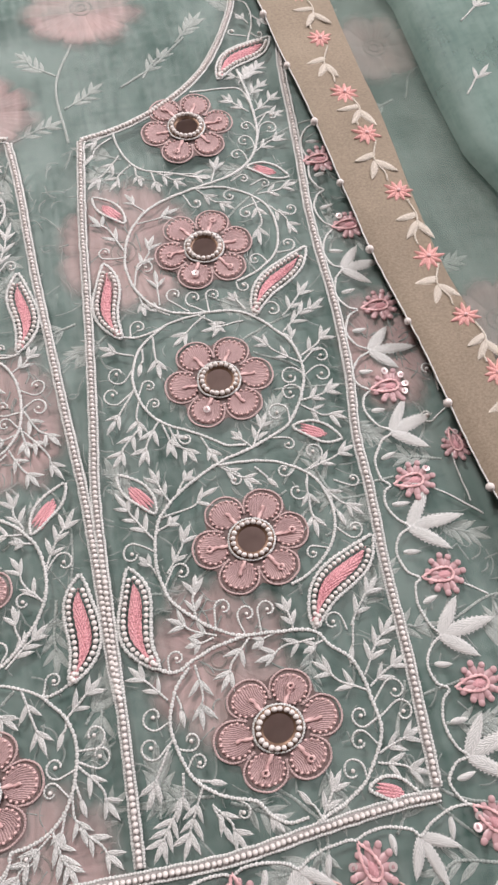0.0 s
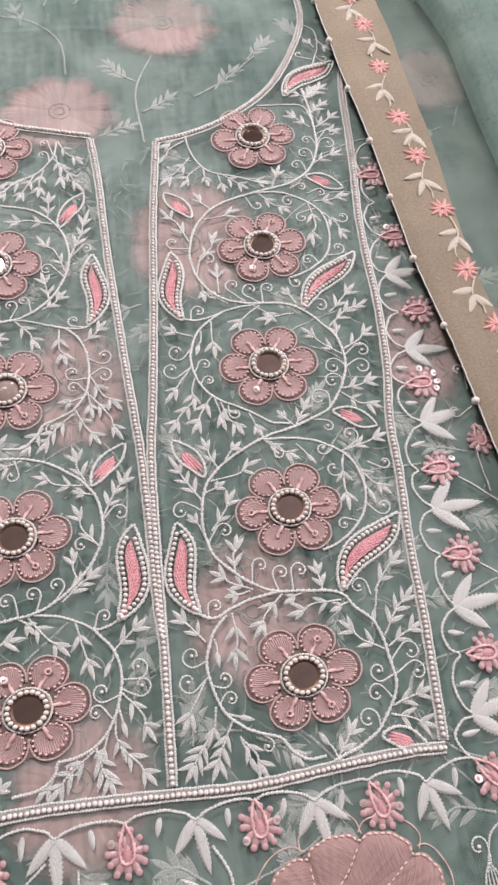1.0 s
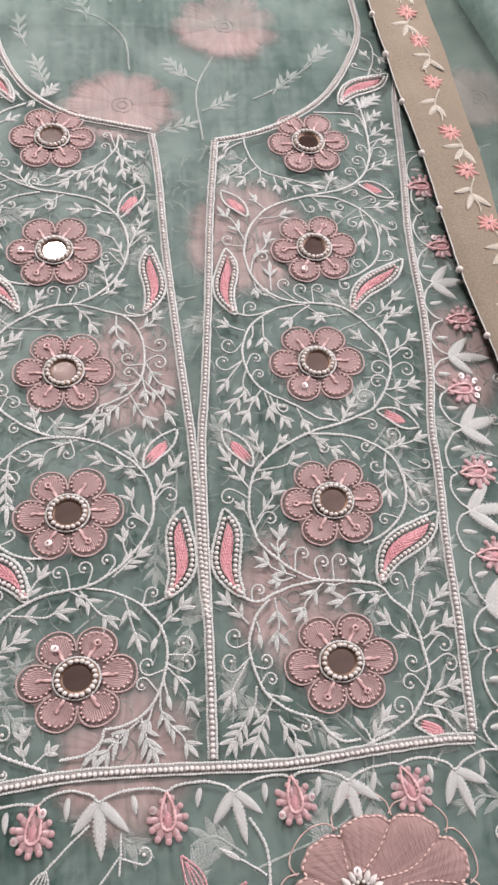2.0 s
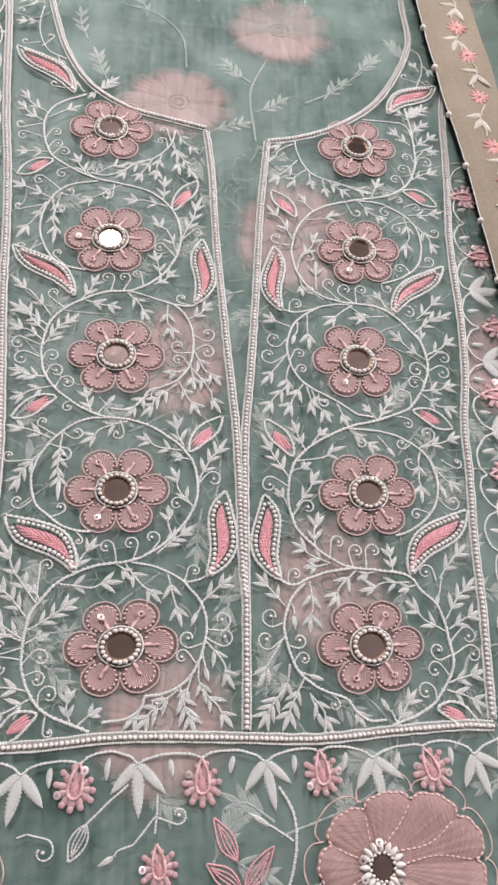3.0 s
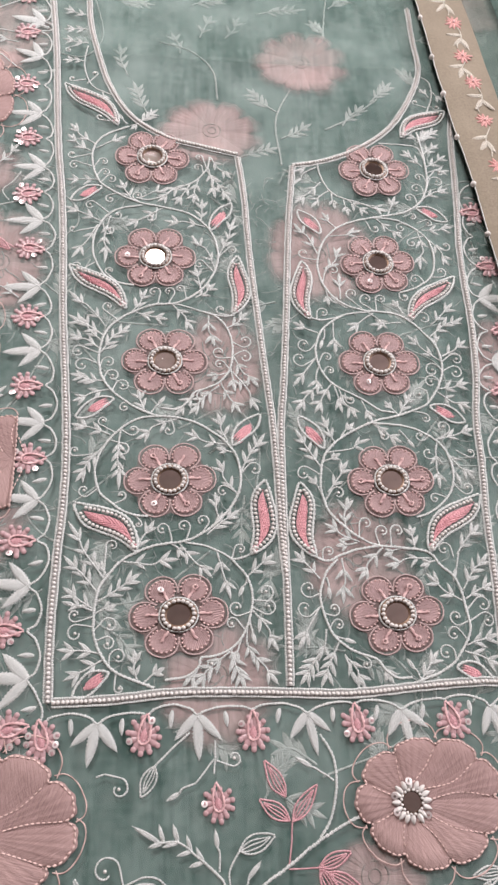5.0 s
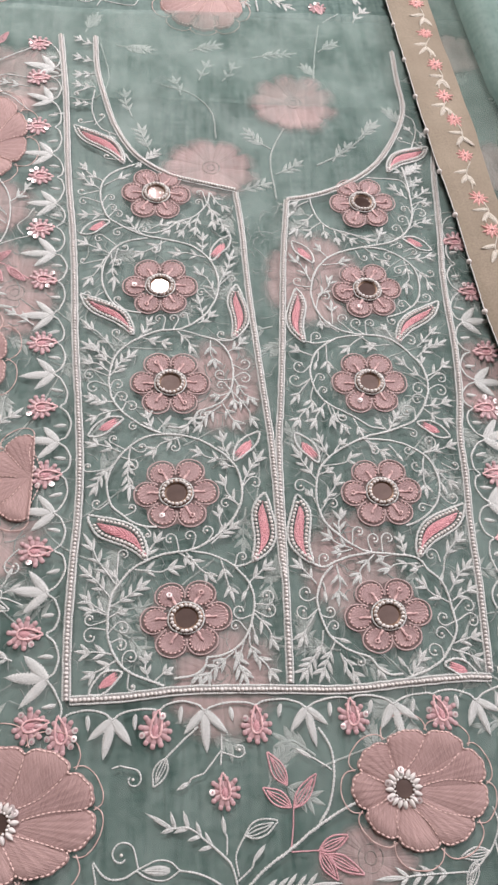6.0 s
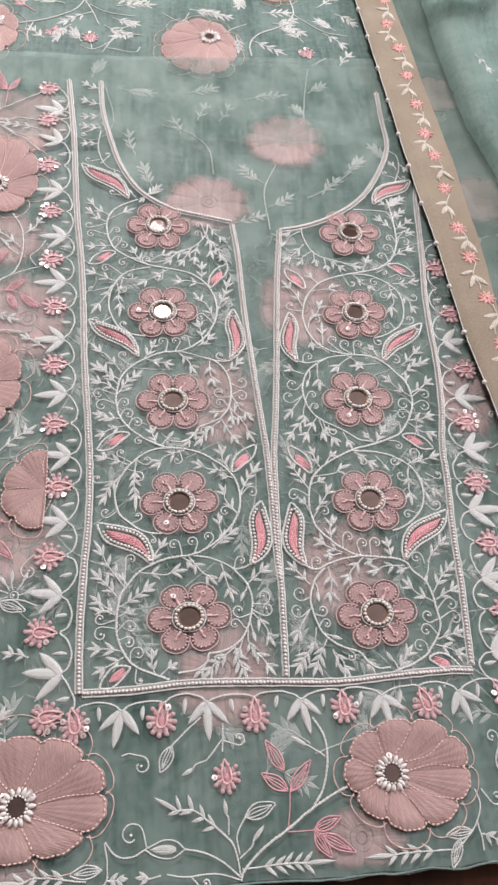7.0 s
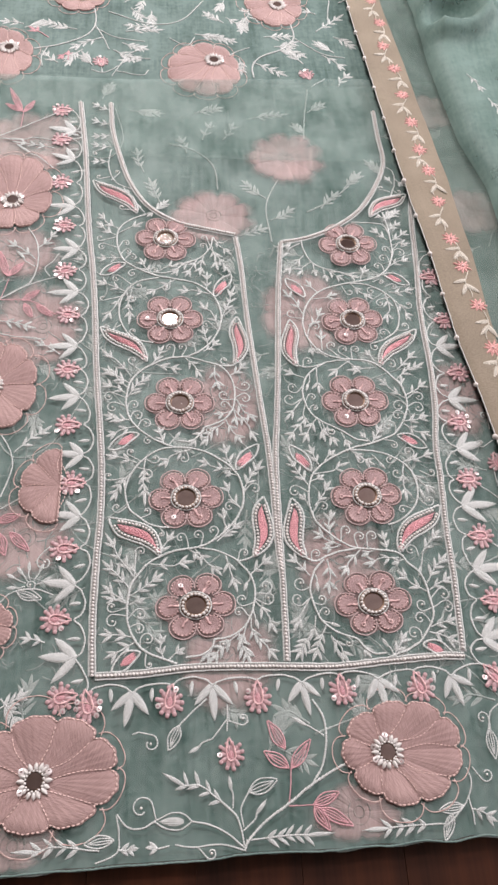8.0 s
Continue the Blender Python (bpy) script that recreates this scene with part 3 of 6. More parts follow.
def big_flower(owner, x, y, rx, ry, petals=9, off=(0.0, 0.0), turn=0.0, loops=True, detail=True, height=ground, z=0.0, half=False):
    """Large blush applique flower: scalloped edge with stitched rim, veins, outer thread loops, beaded eye."""
    x, y, rx, ry = x / 1000, y / 1000, rx / 1000, ry / 1000
    ox, oy = off[0] / 1000, off[1] / 1000
    base = max(height(x + a * rx, y + b * ry) for a in (-0.6, 0, 0.6) for b in (-0.6, 0, 0.6)) + z
    thing = empty("applique_flower", owner, Matrix.Translation((x, y, base)), "large blush pink applique flower with scalloped stitched edge")

    def edge(th, k=1.0):
        lobe = abs(math.sin(petals * (th - turn) / 2)) ** 0.5
        q = (0.855 + 0.12 * lobe + 0.025 * abs(math.sin(petals * 1.5 * (th - turn))) + 0.025 * math.sin(3 * th + x * 90)) * k
        side = 0.04 if half and math.cos(th) > 0 else 1.0
        return ox * k + rx * q * math.cos(th) * side, oy * k + ry * q * math.sin(th)

    def petal_uv(px, py, th):
        lean = turn + (math.floor((th - turn) * petals / (2 * math.pi)) + 0.5) * 2 * math.pi / petals + 0.75
        return (px * math.cos(lean) + py * math.sin(lean)) * 1000, (py * math.cos(lean) - px * math.sin(lean)) * 1000

    V, F, U = blank()
    n, rings = petals * 14, (0.0, 0.25, 0.5, 0.75, 0.93, 1.0)
    for ri, k in enumerate(rings):
        for t in range(n):
            th = 2 * math.pi * t / n
            px, py = edge(th, k)
            fold = (0.0016 * abs(math.sin(petals * (th - turn) / 2)) ** 0.7 + 0.0005 * math.sin(petals * 5 * th)) * k
            V.append((px, py, (0.0011 + fold if k < 0.99 else 0.0003))), U.append(petal_uv(px, py, th) if detail else (k, 0))
    for ri in range(len(rings) - 1):
        for t in range(n):
            a, b = ri * n + t, ri * n + (t + 1) % n
            F.append((a, a + n, b + n, b))
    part("petal_cloth", (V, F, U), BLUSH if detail else SOFT_BLUSH, thing)
    if not detail:
        geo = blank()
        for rr in (0.0035, 0.0075):
            rope(geo, ring_line(rr, 26), 0.00055, 2.4, flat, 5)
        part("eye_ring", geo, BLUSH, thing)
        return thing
    line = spline([edge(2 * math.pi * t / n, 0.975) for t in range(n + 1)], 0.0031)
    geo = blank()
    for p, q in zip(line, line[1:]):
        dash(geo, p, q, 0.0014)
    part("stitched_rim", geo, PEACH, thing)
    for k in range(petals):
        th = turn + 2 * math.pi * k / petals
        a, b = Vector((0.009 * math.cos(th), 0.009 * math.sin(th))), Vector(edge(th, 0.97))
        geo = blank()
        c = (a + b) / 2 + Vector((-(b - a).y, (b - a).x)) * random.uniform(-0.12, 0.12)
        ln = spline([tuple(a), tuple(c), tuple(b)], 0.0029)
        for p, q in zip(ln, ln[1:]):
            dash(geo, p, q, 0.0010)
        part("vein", geo, PEACH, thing)
        if loops and not (half and math.cos(th + math.pi / petals) > -0.1):
            m = 2 * math.pi / petals
            e0, e1 = Vector(edge(th + m * 0.06)), Vector(edge(th + m * 0.94))
            out = Vector((math.cos(th + m / 2), math.sin(th + m / 2))) * (e1 - e0).length * random.uniform(0.42, 0.62)
            pts = []
            for i in range(9):
                w = math.pi * i / 8
                q = e0.lerp(e1, 0.5 - 0.62 * math.cos(w)) + out * (math.sin(w) ** 0.75)
                pts.append(tuple(q))
            geo = blank()
            rope(geo, spline(pts, 0.0006), 0.00038, 0.9, flat, 5)
            part("thread_loop", geo, PEACH, thing)
    if half:
        return thing
    for k in range(16):
        a = 2 * math.pi * k / 16 + random.uniform(-0.06, 0.06)
        share("bugle_bead", BUGLE, thing, Matrix.Rotation(a, 4, "Z") @ Matrix.Translation((0.0064, 0, 0.0022)) @ Matrix.Diagonal((random.uniform(0.88, 1.12), 1, 1, 1)))
        pearl(thing, Vector((0.0061 * math.cos(a + 0.2), 0.0061 * math.sin(a + 0.2))), 0.0009, 0.0028)
    geo = blank()
    disc(geo, 0.0050, 0.0026, 20)
    part("mirror", geo, MIRROR, thing)
    geo = blank()
    rope(geo, ring_line(0.0053, 40), 0.0006, 3.2, flat)
    part("mirror_rim", geo, BRASS, thing)
    for k in range(4):
        a = random.uniform(0, 6.28)
        share("sequin", SMALL[2], thing, Matrix.Translation((0.0105 * math.cos(a), 0.0105 * math.sin(a), 0.0036)) @ Euler((random.uniform(-0.3, 0.3), random.uniform(-0.3, 0.3), 0)).to_matrix().to_4x4())
    return thing


def line_leaf(owner, half, base, tip, material=None, filled=False):
    """An open leaf drawn in outline with threads inside, or a satin leaf inside an outline."""
    a, b = mm([base, tip])
    geo = blank()
    ang, L = math.atan2(b[1] - a[1], b[0] - a[0]), math.hypot(b[0] - a[0], b[1] - a[1])
    n = Vector((-math.sin(ang), math.cos(ang)))
    for k in ((-1.0, 1.0) if filled else (-1.0, -0.5, 0.0, 0.45, 1.0)):
        pts = [Vector(a).lerp(Vector(b), u * (1.0 if abs(k) == 1 else 0.86)) + n * half * 0.001 * k * math.sin(math.pi * u ** 0.85) for u in (0.0, 0.2, 0.4, 0.6, 0.8, 1.0)]
        rope(geo, spline([tuple(p) for p in pts], 0.0006), 0.00055 if abs(k) == 1 else 0.00042, 0.5, ground, 5)
    if filled:
        satin(geo, a[0] + (b[0] - a[0]) * 0.22, a[1] + (b[1] - a[1]) * 0.22, ang, 0.62 * L, half * 0.0012, ground, 0.0)
    return part("outline_leaf", geo, material or WHITE, owner)


def satin_leaf(owner, length, base, ang):
    """One small padded leaf beside the scalloped vine."""
    (x, y), = mm([base])
    geo = blank()
    leaf(geo, x, y, radians(ang), length / 1000, 0.003, 0.0009, ground, random.uniform(-0.3, 0.3), 8, 5)
    return part("leaf", geo, WHITE, owner)


def under_stem(r, pts, material=CORD):
    geo = blank()
    rope(geo, spline(mm(pts), 0.0011), r * 0.001, 0.6, under_height, 5)
    return part("stem", geo, material, under)


def sheet(name, x0, x1, y0, y1, step, height, material, parent=None, edge=None, label=""):
    nx, ny = max(2, round((x1 - x0) / step)), max(2, round((y1 - y0) / step))
    V, F, U = blank()
    for j in range(ny + 1):
        for i in range(nx + 1):
            x, y = x0 + (x1 - x0) * i / nx, y0 + (y1 - y0) * j / ny
            if edge:
                x, y = edge(x, y, i / nx, j / ny)
            V.append((x, y, height(x, y)))
            U.append((x * 1000, y * 1000))
    for j in range(ny):
        for i in range(nx):
            a = j * (nx + 1) + i
            F.append((a, a + 1, a + nx + 2, a + nx + 1))
    return part(name, (V, F, U), material, parent, label)


def box(geo, x0, x1, y0, y1, z0, z1):
    V, F, U = geo
    s = len(V)
    for z in (z0, z1):
        for x, y in ((x0, y0), (x1, y0), (x1, y1), (x0, y1)):
            V.append((x, y, z)), U.append((x, y))
    for f in ((3, 2, 1, 0), (4, 5, 6, 7), (0, 1, 5, 4), (1, 2, 6, 5), (2, 3, 7, 6), (3, 0, 4, 7)):
        F.append(tuple(s + i for i in f))


# ---- the room ----
def wall(name, *dims, material=PLASTER):
    geo = blank()
    box(geo, *dims)
    return tagged(part(name, geo, material, None, smooth=False), "plain warm painted room surface", "wall", kind="structure")


def window_1():
    """A plain four-sided frame round the bright opening in the east wall."""
    ob = tagged(new("window_1"), "tall white painted window frame in the side wall", "window", kind="structure")
    for dims in ((2.12, 2.2, 0.10, 0.16, 0.45, 1.85), (2.12, 2.2, 1.64, 1.70, 0.45, 1.85), (2.12, 2.2, 0.16, 1.64, 1.79, 1.85), (2.12, 2.2, 0.16, 1.64, 0.45, 0.51)):
        geo = blank()
        box(geo, *dims)
        part("window_frame", geo, CEILING, ob, smooth=False)


window_1()
TABLE = -0.0145
wall("wall_north", -2.3, 2.3, 3.0, 3.1, -0.75, 2.05)
wall("wall_south", -2.3, 2.3, -2.1, -2.0, -0.75, 2.05)
wall("wall_west", -2.3, -2.2, -2.0, 3.0, -0.75, 2.05)
wall("wall_east", 2.2, 2.3, -2.0, 3.0, -0.75, 2.05)
wall("ceiling", -2.3, 2.3, -2.1, 3.1, 2.05, 2.15, material=CEILING)
wall("floor", -2.3, 2.3, -2.1, 3.1, -0.85, -0.75, material=WOOD)

table = tagged(new("wooden_table"), "dark walnut plank table under the spread fabric", "table")
table.location = (0, 0, TABLE)
plank_geo = blank()
box(plank_geo, -0.0348, 0.0348, -0.45, 1.45, -0.03, 0.0)
plank_mesh = mesh_of("plank", plank_geo, WOOD, False)
for i in range(20):
    share("plank", plank_mesh, table, Matrix.Translation((-0.665 + 0.07 * i, 0, -0.0008 * random.random())))
for lx in (-0.62, 0.62):
    for ly in (-0.38, 1.38):
        geo = blank()
        box(geo, lx - 0.035, lx + 0.035, ly - 0.035, ly + 0.035, -0.75 - TABLE, -0.031)
        part("leg", geo, WOOD, table, smooth=False)

# ---- the cloths ----
kurta = tagged(new("embroidered_kurta_front"), "sheer sage organza kurta front with beaded yoke embroidery", "garment")
under = tagged(new("folded_organza_length"), "sage organza length with blush flowers lying under the kurta front", "fabric")


def under_height(x, y):
    return -0.0040 + 0.0007 * noise.noise((x * 6, y * 6, 9.0))


def hem(x, y, u, v):
    if v < 0.012:
        y += 0.003 * noise.noise((x * 14, 0.0, 2.0)) + 0.0018 * noise.noise((x * 55, 0.0, 6.0)) + 0.004 - 0.006 * (x + 0.4)
    return x, y


def top_edge(x, y, u, v):
    x, y = hem(x, y, u, v)
    if v > 0.985:
        y += 0.004 * noise.noise((x * 9, 1.0, 5.0)) + 0.006 * math.sin(x * 9)
    return x, y


sheet("organza", -0.45, 0.36, -0.118, 0.655, 0.007, ground, VEIL, kurta, top_edge)
geo = blank()
rope(geo, spline([(-0.44 + 0.02 * i, hem(-0.44 + 0.02 * i, -0.118, 0, 0)[1] + 0.0008) for i in range(41)], 0.0012), 0.00055, 0.2)
part("hem_roll", geo, HEM, kurta)
sheet("facing", -0.45, 0.30, 0.522, 0.65, 0.007, lambda x, y: ground(x, y) - 0.0012, FACING, kurta, lambda x, y, u, v: (x, y + (1 - v) * 0.004 * noise.noise((x * 5, 0.0, 8.0))), "folded-back organza facing")
sheet("organza", -0.55, 0.62, -0.1165, 1.35, 0.012, under_height, UNDER, under, hem)
sheet("lining", -0.55, 0.62, -0.1150, 1.35, 0.03, lambda x, y: -0.0125, LINING, under, hem)

# the yoke: border tapes, main vines
pearl_tape(kurta, 2.7, [(-174, 607), (-168, 552), (-164, 510), (-158, 423), (-152, 366), (-148, 313), (-145, 258), (-139, 186), (-137, 151), (-137, 117), (-139, 81), (-140, 39), (-139, -0)])
pearl_tape(kurta, 2.7, [(183, 505), (179, 475), (173, 443), (169, 404), (165, 367), (160, 325), (158, 292), (157, 254), (153, 212), (146, 173), (144, 141), (140, 101), (138, 59), (135, 25), (133, 2)])
pearl_tape(kurta, 2.5, [(-14, 410), (-11, 374), (-9, 313), (-6, 262), (-3, 215), (-0, 172), (1, 131), (1, 93), (2, 70)])
pearl_tape(kurta, 2.5, [(31, 403), (23, 339), (16, 262), (10, 204), (6, 172), (4, 131), (3, 93), (2, 53), (0, 2)])
pearl_tape(kurta, 2.5, [(-141, 606), (-138, 562), (-129, 519), (-118, 482), (-100, 451), (-73, 430), (-45, 421), (-14, 413)])
pearl_tape(kurta, 2.5, [(31, 403), (57, 409), (87, 423), (117, 447), (139, 480), (155, 519), (156, 564), (157, 604)])
pearl_tape(kurta, 2.8, [(-137, -0), (-105, -0), (-69, 2), (-33, 1), (0, -1), (37, -3), (80, -1), (115, -0), (134, -1)])
stem(kurta, 1.0, [(142.3, 445.1), (144.2, 423.7), (144.3, 399.9), (142.3, 385.3), (135.7, 370.7), (126.8, 361.8), (114.7, 356.1), (100.9, 353.2), (87.2, 350.2), (73.6, 346.2), (62.1, 340.3), (54.1, 332.5), (47.8, 322.8), (44.0, 309.9), (43.3, 299.8), (45.8, 287.6), (51.6, 277.2), (60.5, 268.9), (72.5, 264.6), (84.8, 263.1), (99.2, 260.7), (109.7, 254.5), (118.8, 244.0), (126.1, 233.7), (128.3, 220.2), (127.0, 211.3), (122.6, 200.3), (112.3, 186.5), (99.7, 180.5), (85.4, 175.7), (73.5, 173.2), (61.5, 168.2), (49.6, 162.1), (41.6, 156.1), (34.4, 148.2), (30.6, 136.7), (29.5, 125.5), (30.7, 116.2), (34.3, 107.1), (42.6, 98.1), (50.9, 91.0), (59.3, 86.4), (64.5, 84.9)])
stem(kurta, 0.9, [(91.8, 351.6), (109.5, 349.8), (122.2, 343.5), (132.3, 334.9), (137.2, 322.0), (136.4, 306.4), (131.2, 294.6), (121.5, 286.7), (112.4, 282.4), (104.4, 280.1)])
stem(kurta, 0.8, [(33.1, 257.1), (41.0, 255.1), (51.3, 256.8), (61.8, 260.4), (74.4, 262.3), (84.8, 263.1)])
stem(kurta, 0.9, [(58.4, 258.9), (46.9, 252.0), (40.3, 244.9), (36.5, 235.8), (35.1, 226.8), (37.0, 214.6), (42.6, 204.4), (50.6, 197.8), (58.1, 193.7), (67.3, 187.9), (76.3, 181.4), (87.0, 179.1)])
stem(kurta, 0.9, [(69.5, 171.1), (84.8, 170.0), (98.0, 167.3), (108.9, 161.3), (116.9, 154.5), (121.0, 145.4), (122.5, 134.9), (120.8, 126.1), (116.2, 117.8), (108.4, 110.3), (100.3, 105.6), (91.9, 103.1)])
stem(kurta, 1.0, [(21.9, 79.2), (26.9, 76.5), (32.1, 76.4), (39.3, 79.7), (50.1, 83.0), (64.5, 84.6), (78.6, 83.0), (89.2, 81.8), (97.8, 78.9), (103.2, 71.2), (110.7, 63.6), (114.0, 54.1), (115.2, 44.1), (116.2, 34.3), (113.9, 26.4), (108.5, 18.7), (102.3, 11.8), (94.9, 7.4), (86.1, 4.1), (77.4, 1.4)])
stem(kurta, 0.9, [(35.6, 77.0), (28.1, 69.0), (24.2, 60.8), (22.6, 52.6), (24.0, 43.0), (27.3, 33.4), (31.9, 27.1), (39.7, 21.3), (49.3, 17.3), (54.7, 14.7), (59.3, 8.5), (66.1, 4.1), (74.5, 4.4)])
stem(kurta, 0.8, [(51.3, 409.8), (53.3, 393.7), (57.4, 381.5), (63.9, 373.5), (73.4, 369.1), (84.3, 365.9), (93.7, 361.5), (104.1, 357.7)])
stem(kurta, 1.0, [(-101.9, 439.8), (-116.7, 432.1), (-125.7, 423.7), (-130.1, 411.9), (-129.6, 397.8), (-125.5, 384.3), (-120.1, 376.5), (-107.2, 367.6), (-92.4, 360.5), (-79.9, 357.6), (-59.0, 352.5), (-46.5, 344.8), (-37.3, 332.8), (-33.3, 318.8), (-33.4, 306.3), (-38.4, 291.4), (-48.3, 278.1), (-62.0, 269.1), (-71.7, 267.4), (-81.4, 266.6), (-94.6, 261.1), (-106.7, 253.0), (-113.8, 244.8), (-117.6, 233.8), (-118.6, 220.9), (-116.1, 208.4), (-110.1, 198.3), (-100.6, 189.5), (-89.6, 182.5), (-78.7, 177.8), (-67.9, 176.8), (-53.4, 173.0), (-42.5, 166.4), (-33.6, 159.5), (-26.5, 149.9), (-23.8, 138.5), (-24.0, 128.5), (-27.0, 119.0), (-34.0, 109.0), (-40.9, 102.0), (-52.1, 94.5), (-62.8, 90.9), (-72.8, 89.9), (-82.6, 88.0), (-92.3, 84.1), (-100.2, 79.3), (-106.2, 72.9), (-112.1, 64.9), (-114.6, 55.5), (-115.2, 46.2), (-114.9, 37.1), (-112.1, 28.1), (-107.7, 20.6), (-101.3, 14.6), (-92.0, 10.5), (-79.0, 4.9)])
stem(kurta, 0.9, [(-90.3, 358.0), (-104.6, 355.0), (-114.5, 349.7), (-122.0, 339.5), (-126.0, 326.6), (-126.4, 314.1), (-122.9, 302.1), (-117.3, 292.8), (-107.3, 286.1), (-95.5, 283.3)])
stem(kurta, 0.8, [(-22.8, 258.5), (-30.7, 257.3), (-40.5, 259.3), (-51.0, 262.6), (-62.0, 266.4), (-71.7, 267.9)])
stem(kurta, 0.9, [(-46.3, 261.4), (-35.4, 256.3), (-27.7, 245.2), (-25.2, 233.2), (-25.7, 221.9), (-28.9, 211.1), (-36.1, 202.9), (-45.5, 198.2), (-52.9, 195.2), (-57.2, 189.0), (-64.4, 182.8), (-76.0, 183.5)])
stem(kurta, 0.9, [(-75.1, 177.1), (-87.6, 176.5), (-98.0, 171.7), (-108.1, 162.7), (-114.4, 153.2), (-117.9, 143.1), (-117.6, 133.6), (-114.3, 124.3), (-107.9, 117.9), (-100.2, 111.9), (-91.7, 108.7), (-83.3, 107.6)])
stem(kurta, 0.8, [(-18.7, 82.2), (-24.2, 79.9), (-30.9, 79.3), (-39.3, 83.8), (-49.4, 88.3), (-61.1, 90.5)])
stem(kurta, 0.9, [(-32.0, 79.3), (-24.1, 69.9), (-20.2, 61.3), (-19.8, 51.9), (-22.7, 40.9), (-26.7, 32.4), (-33.2, 25.8), (-42.8, 21.6), (-51.6, 20.7), (-53.7, 15.7), (-61.4, 10.4), (-73.7, 9.3)])
stem(kurta, 0.8, [(-36.9, 409.1), (-38.7, 398.7), (-44.4, 388.7), (-52.9, 380.9), (-64.8, 376.3), (-72.7, 368.7), (-84.3, 363.7), (-95.9, 365.1)])
stem(kurta, 0.8, [(-182, 592), (-176.9, 585.6), (-172.8, 573.7), (-174.2, 563.2), (-178, 559), (-172.6, 556.5), (-169.5, 551.9), (-173.3, 547.7), (-179, 546), (-173.5, 541.4), (-169.6, 531.1), (-172.1, 520.3), (-177, 515), (-172.1, 508.8), (-167.9, 496.8), (-168.7, 485.7), (-172, 481), (-168.1, 475.9), (-165.9, 465), (-168.7, 454.1), (-173, 449), (-167.6, 443.6), (-162.8, 433.7), (-163.5, 425.2), (-167, 422), (-163.3, 418.5), (-161, 409.3), (-163.3, 398.8), (-167, 393), (-162.2, 388.6), (-158.8, 379.9), (-160.9, 371.6), (-165, 368), (-160.5, 363.3), (-157.8, 353.9), (-160.5, 344.9), (-165, 341), (-159.2, 337.3), (-154.6, 328.2), (-156.4, 318.2), (-161, 313)])
stem(kurta, 0.8, [(-161, 313), (-156.9, 308.6), (-154.8, 298.2), (-158.2, 286.9), (-163, 281), (-158.1, 275.9), (-153.9, 266.7), (-154.7, 258.9), (-158, 256), (-154.1, 251.3), (-151.9, 241.9), (-154.7, 232.9), (-159, 229), (-153.6, 223.8), (-148.8, 213.8), (-149.5, 204.7), (-153, 201), (-147.8, 195.8), (-144.6, 185.8), (-147.8, 176.7), (-153, 173), (-147.7, 168.6), (-143.7, 159.9), (-145.6, 151.6), (-150, 148), (-146.4, 143.5), (-144.9, 134), (-148.4, 124.5), (-153, 120)])
stem(kurta, 0.8, [(-153, 120), (-148.2, 115.8), (-144.8, 107), (-146.9, 98.2), (-151, 94), (-145.9, 90.3), (-143.5, 81.2), (-147.9, 71.2), (-154, 66), (-149, 61.1), (-145.7, 51.8), (-148.3, 43.4), (-153, 40), (-148.2, 35.3), (-144.8, 25.9), (-146.9, 16.9), (-151, 13), (-146.5, 6.5), (-142.1, -2.8), (-141.8, -8.5), (-144, -9)])
stem(kurta, 0.8, [(-142, -11), (-136.7, -7.8), (-125.9, -6.1), (-115.6, -8.5), (-111, -12), (-106.5, -9.7), (-97, -7.5), (-87.5, -7.6), (-83, -9), (-78.5, -5.8), (-69, -4.1), (-59.5, -6.5), (-55, -10), (-49.9, -8), (-39, -6.5), (-28.1, -7.3), (-23, -9), (-17.9, -6.9), (-7, -6.3), (3.9, -8.9), (9, -12), (14.2, -9.7), (24.2, -7.5), (33.3, -7.6), (37, -9), (41.5, -7.4), (51, -7.4), (60.5, -10.1), (65, -13), (69.7, -10.9), (79.1, -8.6), (88.1, -8.2), (92, -9), (97.2, -7.2), (107.2, -7.3), (116.3, -10.6), (120, -14), (125.4, -10.6), (135.3, -7.3), (143.8, -7.2), (147, -9)])
stem(kurta, 0.8, [(147, -9), (141.7, -4.3), (139.4, 3.4), (144.4, 9.3), (151, 11), (147.1, 16), (144.9, 26.1), (147.7, 35.7), (152, 40), (147.4, 43.8), (145.6, 52), (150.2, 60.2), (156, 64), (152.5, 70), (150.1, 80.4), (151.8, 89), (155, 92), (149.9, 96.9), (147.5, 106.2), (151.9, 114.6), (158, 118), (153.4, 122.8), (149.9, 131.3), (151.4, 138.4), (155, 141), (151.4, 146), (151.6, 156.1), (158.2, 165.7), (165, 170), (159.2, 174.9), (154.6, 184.2), (156.4, 192.6), (161, 196), (155.8, 199.8), (154.3, 208), (160.6, 216.2), (168, 220), (161.8, 224.7), (158.3, 234.1), (162.5, 243.1), (169, 247)])
stem(kurta, 0.8, [(169, 247), (163.3, 250.5), (159.5, 259.7), (162.6, 270.2), (168, 276), (162.9, 280.1), (160.5, 289.8), (164.9, 300.5), (171, 306), (166.1, 311.8), (163.6, 322.3), (167.5, 331.5), (173, 335), (169.5, 338.8), (167.1, 347), (168.8, 355.2), (172, 359), (168.8, 364.5), (168.8, 375.2), (174.3, 384.9), (180, 389)])
stem(kurta, 1.0, [(-38.5, -112.4), (-35.6, -107.0), (-23.8, -97.0), (-7.9, -88.1), (6.3, -79.4), (20.8, -71.9), (34.0, -66.9)])
